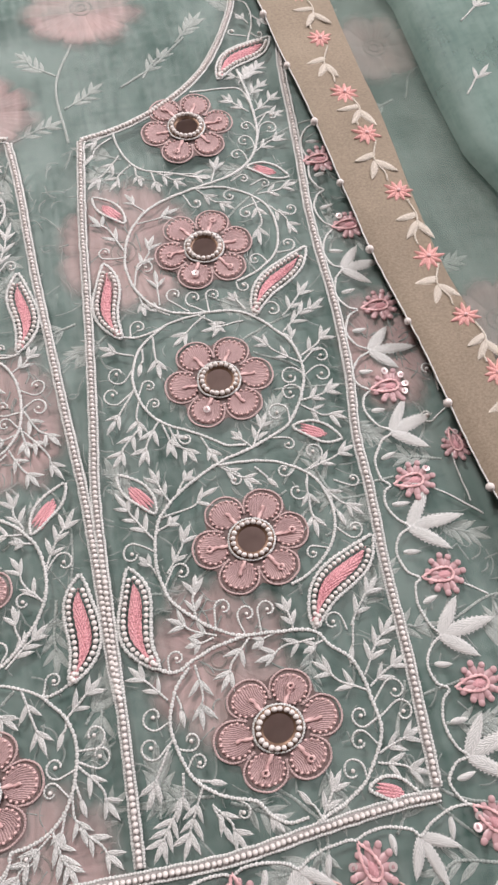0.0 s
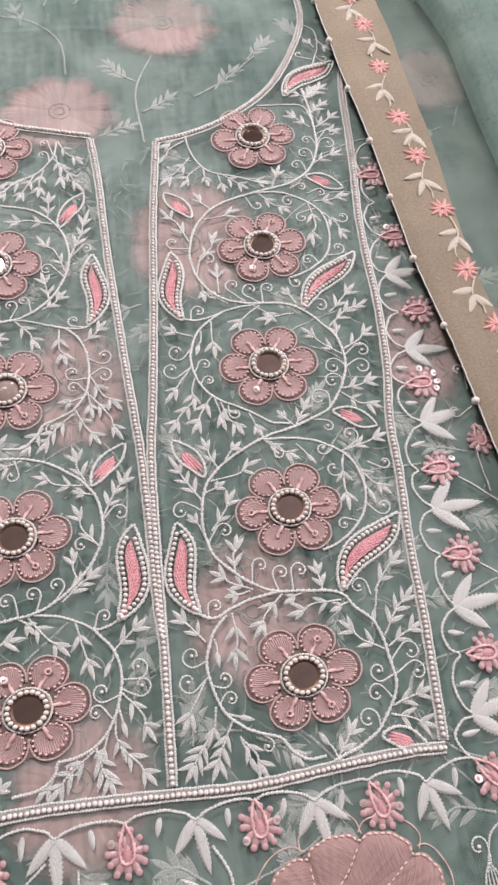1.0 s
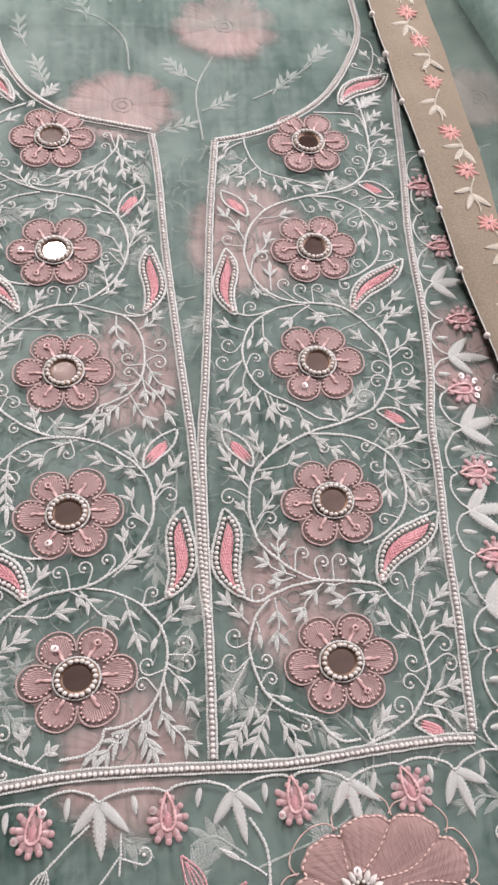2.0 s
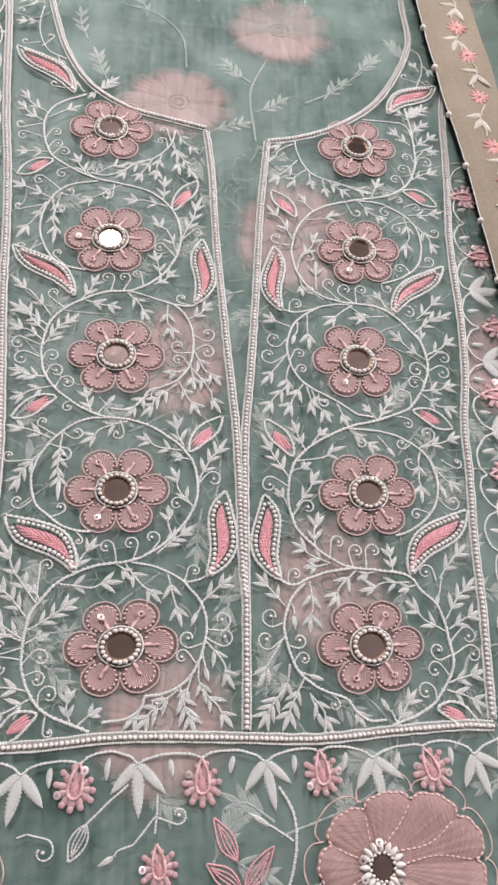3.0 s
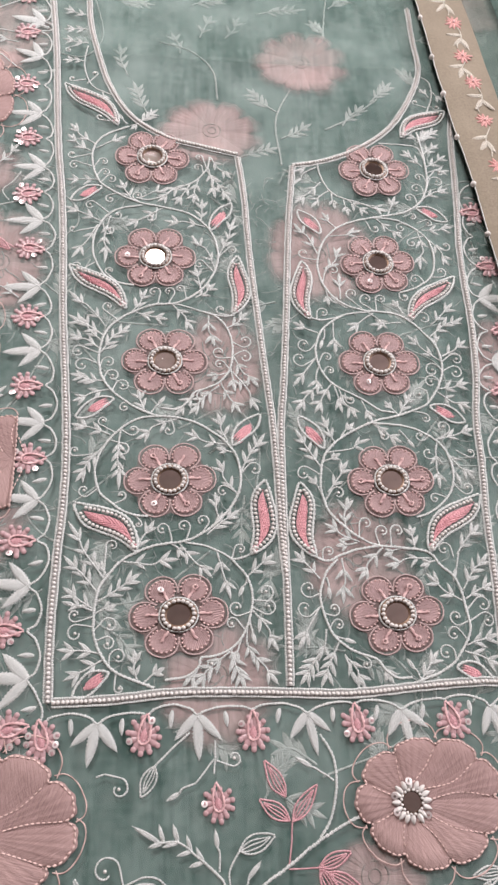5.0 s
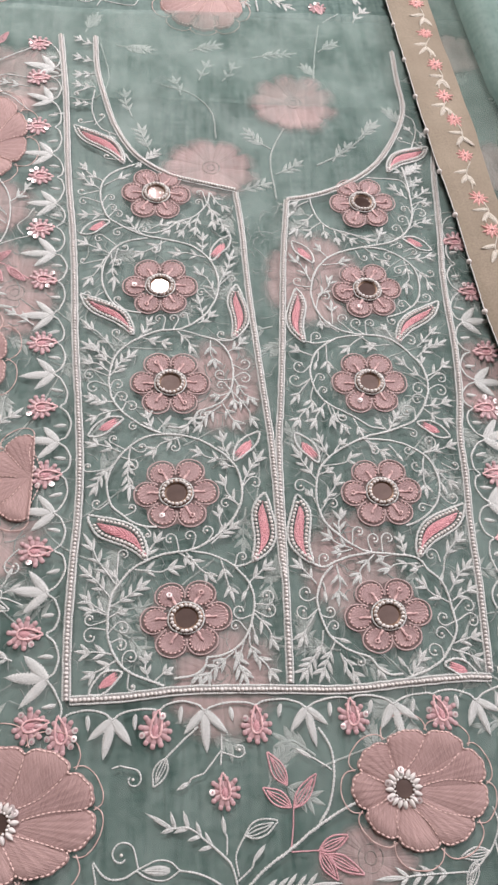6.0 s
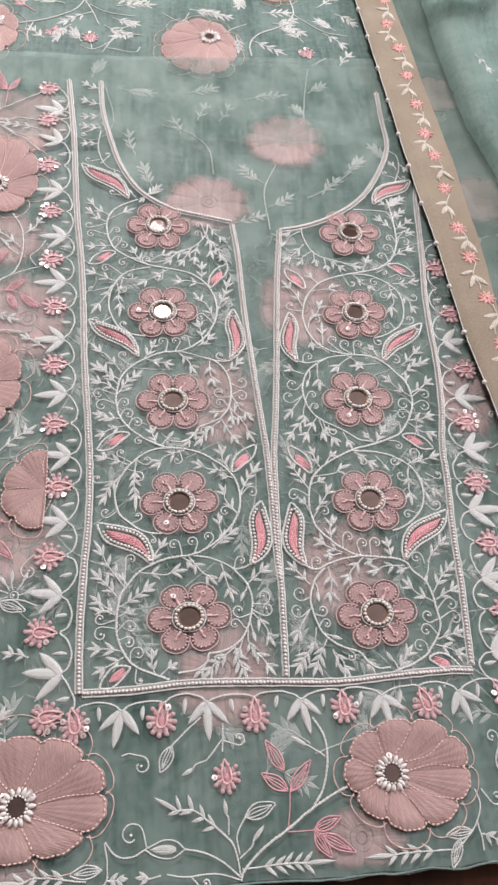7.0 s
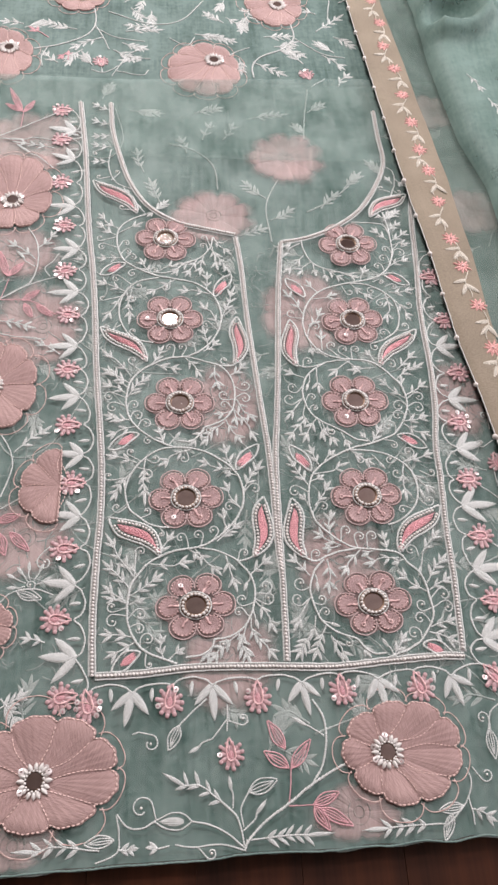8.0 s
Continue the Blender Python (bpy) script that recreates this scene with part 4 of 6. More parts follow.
stem(kurta, 0.9, [(10.4, -77.0), (18.4, -65.2), (22.6, -50.7), (21.9, -36.1), (15.2, -23.8)])
stem(kurta, 0.7, [(-38.3, -109.3), (-39.9, -99.7), (-43.5, -91.1), (-53.4, -81.9)])
stem(kurta, 0.6, [(-38.0, -98.9), (-39.2, -88.2), (-33.3, -78.7)])
stem(kurta, 0.7, [(-38.4, -110.5), (-49.9, -101.2), (-60.7, -95.9), (-71.6, -93.2)])
stem(kurta, 0.7, [(-95.3, -91.8), (-104.3, -95.0), (-113.3, -93.4), (-120.2, -85.6)])
stem(kurta, 0.6, [(-120.2, -86.5), (-118.2, -98.3), (-119.8, -107.5), (-132.9, -111.9)])
stem(kurta, 0.6, [(-82.8, -105.6), (-70.2, -107.8), (-53.9, -107.5), (-38.5, -111.8)])
stem(kurta, 0.6, [(96.7, -108.7), (107.0, -101.3), (115.1, -93.5), (120.1, -83.5), (118.2, -74.0)])
stem(kurta, 0.6, [(116.1, -92.5), (117.1, -102.0), (117.0, -109.2)])
stem(kurta, 0.7, [(-59.2, -19.3), (-68.9, -26.8), (-78.5, -35.3)])
stem(kurta, 0.6, [(-45.1, -23.9), (-45.2, -31.9), (-46.1, -41.3)])
stem(kurta, 0.6, [(-45.6, -33.4), (-56.3, -45.2)])
stem(kurta, 0.6, [(-110.7, -39.3), (-106.1, -37.8)])
stem(kurta, 0.6, [(151.1, -35.4), (143.8, -40.7), (140.5, -50.9)])
stem(kurta, 0.5, [(-3.9, -66.5), (-5.1, -78.3), (-7.2, -88.5)], DUSTY_PINK)
stem(kurta, 0.5, [(-7.3, -89.1), (1.4, -89.4), (9.4, -89.6)], DUSTY_PINK)
stem(kurta, 0.7, [(-215, 419), (-206, 401), (-203, 376), (-208, 353), (-222, 341), (-234, 333)])
stem(kurta, 0.6, [(-234, 333), (-215, 346), (-193, 356), (-181, 359)])
stem(kurta, 0.5, [(-191, 359), (-196, 369), (-189, 378), (-184, 388)])
stem(kurta, 0.7, [(-220, 194), (-213, 183), (-208, 168), (-210, 153), (-215, 138)])
stem(kurta, 0.6, [(-214, 128), (-204, 134), (-196, 138)])
stem(kurta, 0.6, [(-207, 55), (-199, 62), (-183, 64), (-169, 59)])
stem(kurta, 0.7, [(-255, 549), (-238, 560), (-216, 575), (-199, 587)])
stem(kurta, 0.5, [(-228, 356), (-231, 343), (-234, 332)], DUSTY_PINK)
stem(kurta, 0.5, [(-234, 332), (-214, 332), (-201, 328), (-183, 315)], DUSTY_PINK)
stem(kurta, 0.5, [(-235, 561), (-234, 577), (-234, 590)], DUSTY_PINK)
stem(kurta, 0.7, [(-139, 531), (-141, 512), (-139, 497), (-132, 482), (-118, 474)])
stem(kurta, 0.7, [(155, 514), (163, 507), (163, 489), (155, 469)])
stem(kurta, 0.8, [(107, 431), (126, 430), (140, 427), (145, 411)])
stem(kurta, 0.6, [(165, 140), (174, 137), (188, 126), (198, 116)])
stem(kurta, 0.6, [(163, 92), (173, 87), (186, 77)])
stem(kurta, 0.5, [(195, 165), (193, 152), (193, 137), (194, 124)])

# mirror flowers of the two panels
mirror_flower(kurta, -83, 407, 1.0, 0.98, -2.6, (0, 0))
mirror_flower(kurta, -80, 309, 1.0, 0.95, 0.4, (0, 0))
mirror_flower(kurta, -73, 220, 1.0, 0.93, -1.3, (0, 0))
mirror_flower(kurta, -70, 132, 1.0, 0.91, 1.0, (0, 0))
mirror_flower(kurta, -65, 46, 1.0, 0.87, 1.3, (0, 0))
mirror_flower(kurta, 99, 401, 1.0, 0.98, 3.4, (-0.9, -1.0))
mirror_flower(kurta, 91, 307, 1.0, 0.95, 5.0, (-0.5, -0.5))
mirror_flower(kurta, 81, 219, 1.0, 0.93, -0.2, (-0.1, 0.7))
mirror_flower(kurta, 78, 129, 1.0, 0.91, 1.3, (0.3, -0.7))
mirror_flower(kurta, 70, 42, 1.0, 0.87, 2.4, (0.7, 0.0))

# paisleys, buds
paisley(kurta, 8.2, 0.5, (-156, 485), (-111, 441))
paisley(kurta, 8.2, -0.5, (172, 472), (128, 439))
paisley(kurta, 7.6, -0.5, (30.8, 308.2), (33.0, 256.2))
paisley(kurta, 7.3, -0.5, (150.6, 295.9), (109.5, 255.9))
paisley(kurta, 8.1, -0.5, (15.3, 128.8), (21.6, 79.3))
paisley(kurta, 8.2, -0.5, (138.3, 118.4), (97.7, 80.6))
paisley(kurta, 7.3, 0.5, (-143.0, 301.2), (-101.2, 263.6))
paisley(kurta, 7.6, 0.5, (-18.2, 311.5), (-23.6, 259.4))
paisley(kurta, 8.2, 0.5, (-130.1, 117.6), (-90.7, 85.8))
paisley(kurta, 8.1, 0.5, (-7.2, 131.1), (-18.7, 81.8))
bud(kurta, 5.2, 0.20, (31.5, 357.3), (47.8, 334.2))
bud(kurta, 5.2, -0.20, (154.3, 349.6), (130.5, 362.6))
bud(kurta, 5.2, 0.20, (17.9, 177.0), (33.9, 152.9))
bud(kurta, 5.2, -0.20, (138.0, 171.8), (114.0, 184.0))
bud(kurta, 5.2, -0.20, (125.1, 0.7), (103.6, 9.0))
bud(kurta, 5.2, 0.20, (-145.6, 361.4), (-122.1, 375.2))
bud(kurta, 5.2, -0.20, (-21.0, 362.2), (-38.2, 335.4))
bud(kurta, 5.2, 0.20, (-132.4, 177.2), (-107.9, 191.0))
bud(kurta, 5.2, -0.20, (-8.3, 178.7), (-28.2, 155.6))
bud(kurta, 5.2, 0.20, (-125.8, 2.6), (-105.8, 14.7))

# leaf sprigs and tendrils, panel by panel
sprig(kurta, 2, (-206, 380), (-234, 404))
sprig(kurta, 2, (-204, 394), (-188, 416))
sprig(kurta, 0, (-206, 371), (-221, 387))
sprig(kurta, 3, (-234, 309), (-199, 300))
sprig(kurta, 0, (-230, 294), (-200, 289))
sprig(kurta, 2, (-177, 272), (-199, 286))
sprig(kurta, 3, (-208, 177), (-179, 201))
sprig(kurta, 2, (-173, 25), (-189, 29))
sprig(kurta, 3, (-202, -18), (-183, -8))
sprig(kurta, 3, (-200, -11), (-186, -30))
sprig(kurta, 0, (-196, 543), (-243, 545))
sprig(kurta, 3, (-198, 532), (-242, 541))
sprig(kurta, 0, (-196, 501), (-230, 531))
curl(kurta, 6.0, (-177, 84), (-174, 96), 1)
sprig(kurta, 2, (-141, 594), (-160, 605))
sprig(kurta, 2, (-140, 571), (-160, 578))
sprig(kurta, 2, (-140, 553), (-158, 552))
sprig(kurta, 2, (-139, 535), (-159, 539))
sprig(kurta, 2, (-141, 512), (-157, 513))
sprig(kurta, 0, (-174, 499), (-168, 499))
curl(kurta, 3.0, (-155, 525), (-147, 532), 1)
curl(kurta, 3.0, (-150, 491), (-139, 491), -1)
curl(kurta, 3.0, (-132, 498), (-138, 486), 1)
curl(kurta, 3.0, (-126, 449), (-118, 445), -1)
sprig(kurta, 1, (163, 497), (173, 485))
sprig(kurta, 1, (160, 487), (154, 497))
curl(kurta, 3.0, (147, 481), (156, 475), -1)
curl(kurta, 3.0, (165, 476), (159, 479), 1)
curl(kurta, 4.0, (196, 202), (198, 188), 1)
curl(kurta, 4.0, (187, 175), (198, 177), -1)
sprig(kurta, 3, (-95.2, 444.2), (-80.7, 458.6))
sprig(kurta, 0, (-103.8, 442.8), (-109, 450.2))
sprig(kurta, 1, (-125, 478), (-121.7, 468.7))
sprig(kurta, 1, (-93.1, 444.6), (-99.1, 439))
sprig(kurta, 3, (140.8, 433), (152.7, 447.3))
sprig(kurta, 1, (52.3, 405.2), (33.8, 398.1))
sprig(kurta, 0, (50.3, 402.1), (31.3, 384.8))
sprig(kurta, 2, (52.8, 386.8), (29.7, 364.2))
sprig(kurta, 1, (59.4, 378.3), (44.0, 361.8))
sprig(kurta, 1, (61.0, 376.1), (62.5, 361.8))
sprig(kurta, 1, (70.3, 369.5), (72.6, 355.3))
sprig(kurta, 2, (73.8, 368.6), (87.9, 356.8))
sprig(kurta, 1, (84.2, 365.3), (104.3, 359.4))
sprig(kurta, 1, (105.6, 355.1), (113.0, 372.1))
sprig(kurta, 2, (141.5, 406.8), (128.4, 422.6))
sprig(kurta, 2, (144.2, 405.8), (163.9, 420.3))
sprig(kurta, 2, (144.7, 420.1), (158.3, 431.5))
sprig(kurta, 2, (137.9, 373.1), (158.4, 383.4))
sprig(kurta, 1, (61.6, 339.7), (52.3, 354.2))
sprig(kurta, 2, (43.9, 314.9), (27.7, 344.7))
sprig(kurta, 2, (48.2, 298.5), (63.2, 322.0))
sprig(kurta, 1, (55.0, 332.0), (80.8, 338.6))
sprig(kurta, 1, (58.0, 273.6), (59.4, 296.5))
sprig(kurta, 1, (47.2, 284.2), (48.6, 269.9))
sprig(kurta, 1, (62.3, 265.6), (52.3, 275.3))
sprig(kurta, 1, (105.5, 260.9), (98.9, 272.7))
sprig(kurta, 2, (125.3, 252.1), (145.7, 271.9))
sprig(kurta, 1, (78.5, 261.9), (89.7, 250.1))
sprig(kurta, 1, (81.8, 261.6), (61.0, 245.6))
sprig(kurta, 2, (127.6, 340.0), (124.8, 302.4))
sprig(kurta, 2, (131.7, 340.2), (156.7, 344.3))
sprig(kurta, 2, (136.1, 330.4), (148.3, 307.0))
sprig(kurta, 2, (95.3, 350.7), (114.6, 332.4))
sprig(kurta, 1, (38.2, 244.0), (21.9, 252.2))
sprig(kurta, 0, (43.3, 247.3), (39.5, 233.6))
sprig(kurta, 1, (50.2, 253.5), (49.9, 228.5))
sprig(kurta, 1, (34.9, 223.3), (16.8, 200.6))
sprig(kurta, 1, (35.9, 215.5), (33.5, 197.1))
sprig(kurta, 2, (34.6, 200.9), (17.0, 181.5))
sprig(kurta, 2, (45.2, 203.2), (30.1, 179.6))
sprig(kurta, 1, (45.8, 201.1), (49.3, 181.9))
sprig(kurta, 2, (48.8, 199.0), (59.2, 176.3))
sprig(kurta, 1, (64.2, 188.7), (69.8, 173.9))
sprig(kurta, 1, (89.5, 177.4), (82.0, 186.9))
sprig(kurta, 2, (90.3, 177.4), (100.4, 193.1))
sprig(kurta, 1, (102.5, 253.8), (79.5, 251.7))
sprig(kurta, 2, (127.6, 221.0), (105.0, 243.2))
sprig(kurta, 1, (127.7, 227.3), (127.2, 244.3))
sprig(kurta, 2, (128.6, 224.7), (149.4, 238.4))
sprig(kurta, 3, (123.1, 241.8), (151.8, 259.1))
sprig(kurta, 2, (122.3, 198.1), (143.7, 202.8))
sprig(kurta, 2, (121.2, 195.5), (143.0, 183.1))
sprig(kurta, 2, (116.0, 158.9), (142.8, 166.9))
sprig(kurta, 2, (41.7, 157.2), (35.5, 174.8))
sprig(kurta, 1, (46.5, 160.8), (55.7, 170.5))
sprig(kurta, 1, (36.7, 149.8), (67.2, 159.4))
sprig(kurta, 3, (31.5, 138.2), (15.1, 167.7))
sprig(kurta, 2, (34.0, 121.7), (49.2, 142.9))
sprig(kurta, 1, (32.2, 143.2), (43.6, 148.3))
sprig(kurta, 1, (28.9, 121.8), (23.0, 131.4))
sprig(kurta, 2, (70.2, 170.7), (88.3, 157.2))
sprig(kurta, 0, (88.2, 166.0), (96.1, 155.2))
sprig(kurta, 2, (113.0, 154.1), (111.3, 123.0))
sprig(kurta, 2, (118.1, 151.7), (137.3, 129.1))
sprig(kurta, 0, (122.3, 143.9), (125.9, 129.1))
sprig(kurta, 2, (43.5, 96.4), (46.6, 116.2))
sprig(kurta, 2, (51.3, 87.8), (31.0, 99.7))
sprig(kurta, 1, (49.8, 87.2), (37.7, 85.9))
sprig(kurta, 1, (78.6, 83.0), (68.1, 79.0))
sprig(kurta, 2, (87.7, 81.5), (86.3, 96.7))
sprig(kurta, 2, (96.4, 76.1), (66.3, 71.8))
sprig(kurta, 1, (101.6, 74.7), (92.2, 71.7))
sprig(kurta, 2, (115.1, 78.0), (134.1, 97.7))
sprig(kurta, 0, (116.6, 78.6), (111.1, 63.6))
sprig(kurta, 3, (115.1, 54.7), (136.8, 78.7))
sprig(kurta, 2, (116.4, 49.4), (135.2, 58.7))
sprig(kurta, 2, (114.8, 48.1), (92.2, 66.3))
sprig(kurta, 2, (112.0, 21.4), (131.3, 26.6))
sprig(kurta, 2, (110.1, 18.0), (130.7, 9.0))
sprig(kurta, 2, (79.1, 1.9), (91.5, 17.0))
sprig(kurta, 0, (79.9, 2.5), (74.4, 12.3))
sprig(kurta, 2, (23.4, 65.1), (9.6, 81.5))
sprig(kurta, 2, (38.4, 77.3), (37.0, 50.1))
sprig(kurta, 0, (27.6, 65.7), (28.6, 56.4))
sprig(kurta, 2, (66.1, 83.5), (48.4, 63.3))
sprig(kurta, 1, (20.9, 46.2), (6.7, 23.5))
sprig(kurta, 1, (24.4, 34.1), (19.1, 18.3))
sprig(kurta, 3, (19.9, 21.3), (7.3, 4.6))
sprig(kurta, 0, (28.8, 30.3), (39.1, 26.6))
sprig(kurta, 3, (31.8, 26.5), (18.6, 1.3))
sprig(kurta, 2, (34.5, 19.0), (44.7, 0.4))
sprig(kurta, 0, (34.8, 17.8), (39.3, 5.0))
sprig(kurta, 1, (54.0, 14.8), (61.7, 3.1))
sprig(kurta, 2, (-131.3, 411.2), (-150.7, 428.7))
sprig(kurta, 2, (-128.4, 419.5), (-149.9, 440.5))
sprig(kurta, 1, (-128.2, 414.9), (-104.5, 429.5))
sprig(kurta, 2, (-125.4, 382.6), (-148.0, 382.2))
sprig(kurta, 2, (-97.9, 362.8), (-107.4, 381.1))
sprig(kurta, 1, (-91.8, 364.8), (-71.1, 375.3))
sprig(kurta, 2, (-58.0, 378.4), (-78.4, 362.4))
sprig(kurta, 2, (-52.1, 382.1), (-65.0, 360.1))
sprig(kurta, 2, (-46.5, 385.2), (-50.7, 363.6))
sprig(kurta, 2, (-38.3, 397.6), (-33.3, 367.4))
sprig(kurta, 3, (-40.0, 395.2), (-20.6, 362.8))
sprig(kurta, 2, (-36.1, 409.2), (-20.1, 388.1))
sprig(kurta, 2, (-121.8, 342.0), (-149.2, 356.0))
sprig(kurta, 2, (-123.9, 338.3), (-141.5, 307.5))
sprig(kurta, 3, (-114.4, 347.1), (-117.5, 303.8))
sprig(kurta, 2, (-74.9, 355.7), (-103.8, 337.4))
sprig(kurta, 2, (-42.3, 338.7), (-73.8, 343.7))
sprig(kurta, 2, (-45.2, 343.8), (-44.0, 363.0))
sprig(kurta, 3, (-32.5, 311.3), (-18.3, 348.5))
sprig(kurta, 2, (-35.5, 298.8), (-53.0, 330.9))
sprig(kurta, 2, (-46.4, 280.1), (-50.4, 299.1))
sprig(kurta, 2, (-51.1, 273.3), (-37.6, 284.7))
sprig(kurta, 2, (-96.5, 260.6), (-87.2, 278.4))
sprig(kurta, 2, (-114.7, 248.3), (-142.0, 278.1))
sprig(kurta, 2, (-115.8, 240.3), (-141.5, 258.1))
sprig(kurta, 2, (-94.6, 260.6), (-71.8, 254.6))
sprig(kurta, 2, (-67.8, 267.1), (-53.2, 246.2))
sprig(kurta, 2, (-118.1, 229.9), (-138.8, 241.8))
sprig(kurta, 2, (-117.0, 236.0), (-132.4, 255.7))
sprig(kurta, 3, (-117.9, 226.5), (-97.2, 250.2))
sprig(kurta, 0, (-118.0, 228.2), (-110.1, 231.4))
sprig(kurta, 3, (-114.8, 204.7), (-136.3, 210.1))
sprig(kurta, 2, (-110.8, 198.3), (-134.3, 189.4))
sprig(kurta, 2, (-86.7, 180.9), (-91.3, 197.0))
sprig(kurta, 0, (-83.0, 179.4), (-74.7, 190.3))
sprig(kurta, 2, (-41.6, 257.9), (-38.2, 232.9))
sprig(kurta, 2, (-27.7, 247.4), (-14.5, 259.7))
sprig(kurta, 2, (-24.9, 224.1), (-8.0, 199.7))
sprig(kurta, 1, (-28.9, 210.7), (-42.9, 208.7))
sprig(kurta, 1, (-27.0, 213.7), (-25.0, 198.5))
sprig(kurta, 2, (-25.9, 211.6), (-8.6, 180.7))
sprig(kurta, 2, (-34.6, 202.5), (-21.9, 180.6))
sprig(kurta, 3, (-35.8, 200.4), (-57.4, 178.5))
sprig(kurta, 2, (-52.8, 193.5), (-64.7, 180.0))
sprig(kurta, 2, (-109.2, 164.3), (-134.4, 172.5))
sprig(kurta, 3, (-113.9, 155.1), (-129.9, 132.2))
sprig(kurta, 4, (-102.4, 167.4), (-102.7, 126.4))
sprig(kurta, 2, (-65.3, 175.2), (-92.6, 160.6))
sprig(kurta, 2, (-32.5, 156.8), (-60.5, 165.5))
sprig(kurta, 2, (-31.4, 158.7), (-37.0, 177.6))
sprig(kurta, 1, (-26.1, 150.6), (-37.6, 153.6))
sprig(kurta, 3, (-23.5, 136.6), (-5.8, 164.4))
sprig(kurta, 2, (-25.5, 120.8), (-39.4, 146.4))
sprig(kurta, 1, (-38.5, 105.2), (-40.5, 120.9))
sprig(kurta, 3, (-46.7, 95.1), (-26.4, 110.4))
sprig(kurta, 2, (-92.0, 84.1), (-80.8, 103.4))
sprig(kurta, 3, (-110.2, 69.4), (-133.1, 105.5))
sprig(kurta, 1, (-107.6, 69.6), (-114.6, 78.2))
sprig(kurta, 3, (-113.4, 60.5), (-134.5, 83.7))
sprig(kurta, 2, (-114.6, 50.5), (-132.8, 63.7))
sprig(kurta, 1, (-115.2, 49.9), (-132.1, 55.5))
sprig(kurta, 3, (-114.0, 54.9), (-87.9, 71.9))
sprig(kurta, 1, (-114.8, 48.7), (-104.4, 52.5))
sprig(kurta, 2, (-111.4, 25.7), (-133.1, 28.4))
sprig(kurta, 2, (-109.3, 22.1), (-129.8, 12.0))
sprig(kurta, 2, (-88.9, 9.3), (-91.1, 25.1))
sprig(kurta, 1, (-85.8, 8.0), (-74.8, 15.5))
sprig(kurta, 2, (-99.5, 79.6), (-64.3, 79.8))
sprig(kurta, 1, (-68.8, 89.6), (-62.3, 82.8))
sprig(kurta, 2, (-64.4, 89.9), (-44.0, 67.9))
sprig(kurta, 2, (-40.7, 84.5), (-32.9, 54.8))
sprig(kurta, 0, (-22.1, 68.5), (-26.2, 59.5))
sprig(kurta, 2, (-22.1, 67.9), (-6.5, 80.3))
sprig(kurta, 2, (-20.5, 47.8), (-5.4, 22.6))
sprig(kurta, 0, (-22.3, 40.9), (-20.0, 30.9))
sprig(kurta, 1, (-28.0, 29.9), (-33.3, 18.9))
sprig(kurta, 1, (-24.0, 37.8), (-20.9, 18.8))
sprig(kurta, 2, (-23.0, 23.1), (-7.6, 5.1))
sprig(kurta, 3, (-33.9, 24.6), (-26.9, 4.0))
sprig(kurta, 3, (-34.8, 23.5), (-58.5, 3.9))
sprig(kurta, 1, (-52.2, 18.6), (-61.6, 6.9))
curl(kurta, 4.0, (137.1, 394.8), (142.9, 389.3), 1)
curl(kurta, 4.0, (155.3, 400.7), (143.8, 392.9), -1)
curl(kurta, 4.9, (133.2, 383.0), (139.0, 374.8), 1)
curl(kurta, 4.4, (125.9, 372.9), (131.9, 366.0), 1)
curl(kurta, 6.0, (151.5, 390.5), (141.9, 382.4), -1)
curl(kurta, 4.5, (33.3, 315.4), (43.5, 309.8), -1)
curl(kurta, 5.3, (54.7, 300.3), (45.8, 288.6), -1)
curl(kurta, 4.3, (43.5, 261.2), (38.2, 255.5), -1)
curl(kurta, 4.9, (67.6, 278.7), (73.9, 265.6), -1)
curl(kurta, 5.3, (78.0, 274.3), (82.8, 264.0), -1)
curl(kurta, 4.4, (89.3, 273.8), (84.9, 263.6), -1)
curl(kurta, 3.6, (108.2, 276.4), (104.4, 280.1), 1)
curl(kurta, 4.1, (118.9, 293.0), (126.2, 289.4), 1)
curl(kurta, 4.6, (140.7, 300.0), (132.1, 295.1), 1)
curl(kurta, 5.3, (120.6, 257.6), (112.1, 256.4), -1)
curl(kurta, 4.3, (148.8, 325.2), (141.4, 326.4), 1)
curl(kurta, 3.8, (137.5, 347.0), (128.5, 347.1), -1)
curl(kurta, 3.4, (125.7, 353.5), (117.5, 353.0), -1)
curl(kurta, 4.3, (114.4, 342.0), (122.3, 344.0), 1)
curl(kurta, 4.2, (121.5, 327.5), (131.8, 334.4), 1)
curl(kurta, 3.7, (92.9, 340.9), (86.2, 348.5), 1)
curl(kurta, 5.8, (26.9, 234.2), (36.1, 235.8), -1)
curl(kurta, 5.8, (23.0, 222.2), (35.3, 223.3), -1)
curl(kurta, 3.7, (42.8, 223.5), (36.1, 218.1), -1)
curl(kurta, 3.3, (44.0, 212.6), (39.1, 210.4), -1)
curl(kurta, 5.2, (139.8, 222.7), (128.3, 220.2), -1)
curl(kurta, 5.6, (137.3, 211.5), (127.2, 212.2), -1)
curl(kurta, 5.6, (120.0, 213.3), (127.4, 213.5), 1)
curl(kurta, 5.5, (117.4, 203.7), (122.7, 198.1), 1)
curl(kurta, 5.9, (107.3, 193.6), (112.7, 186.5), 1)
curl(kurta, 3.3, (56.5, 189.5), (53.1, 195.3), 1)
curl(kurta, 3.7, (108.8, 174.8), (101.6, 180.1), -1)
curl(kurta, 5.4, (120.4, 167.9), (113.1, 158.1), 1)
curl(kurta, 3.7, (103.1, 161.3), (108.9, 161.3), -1)
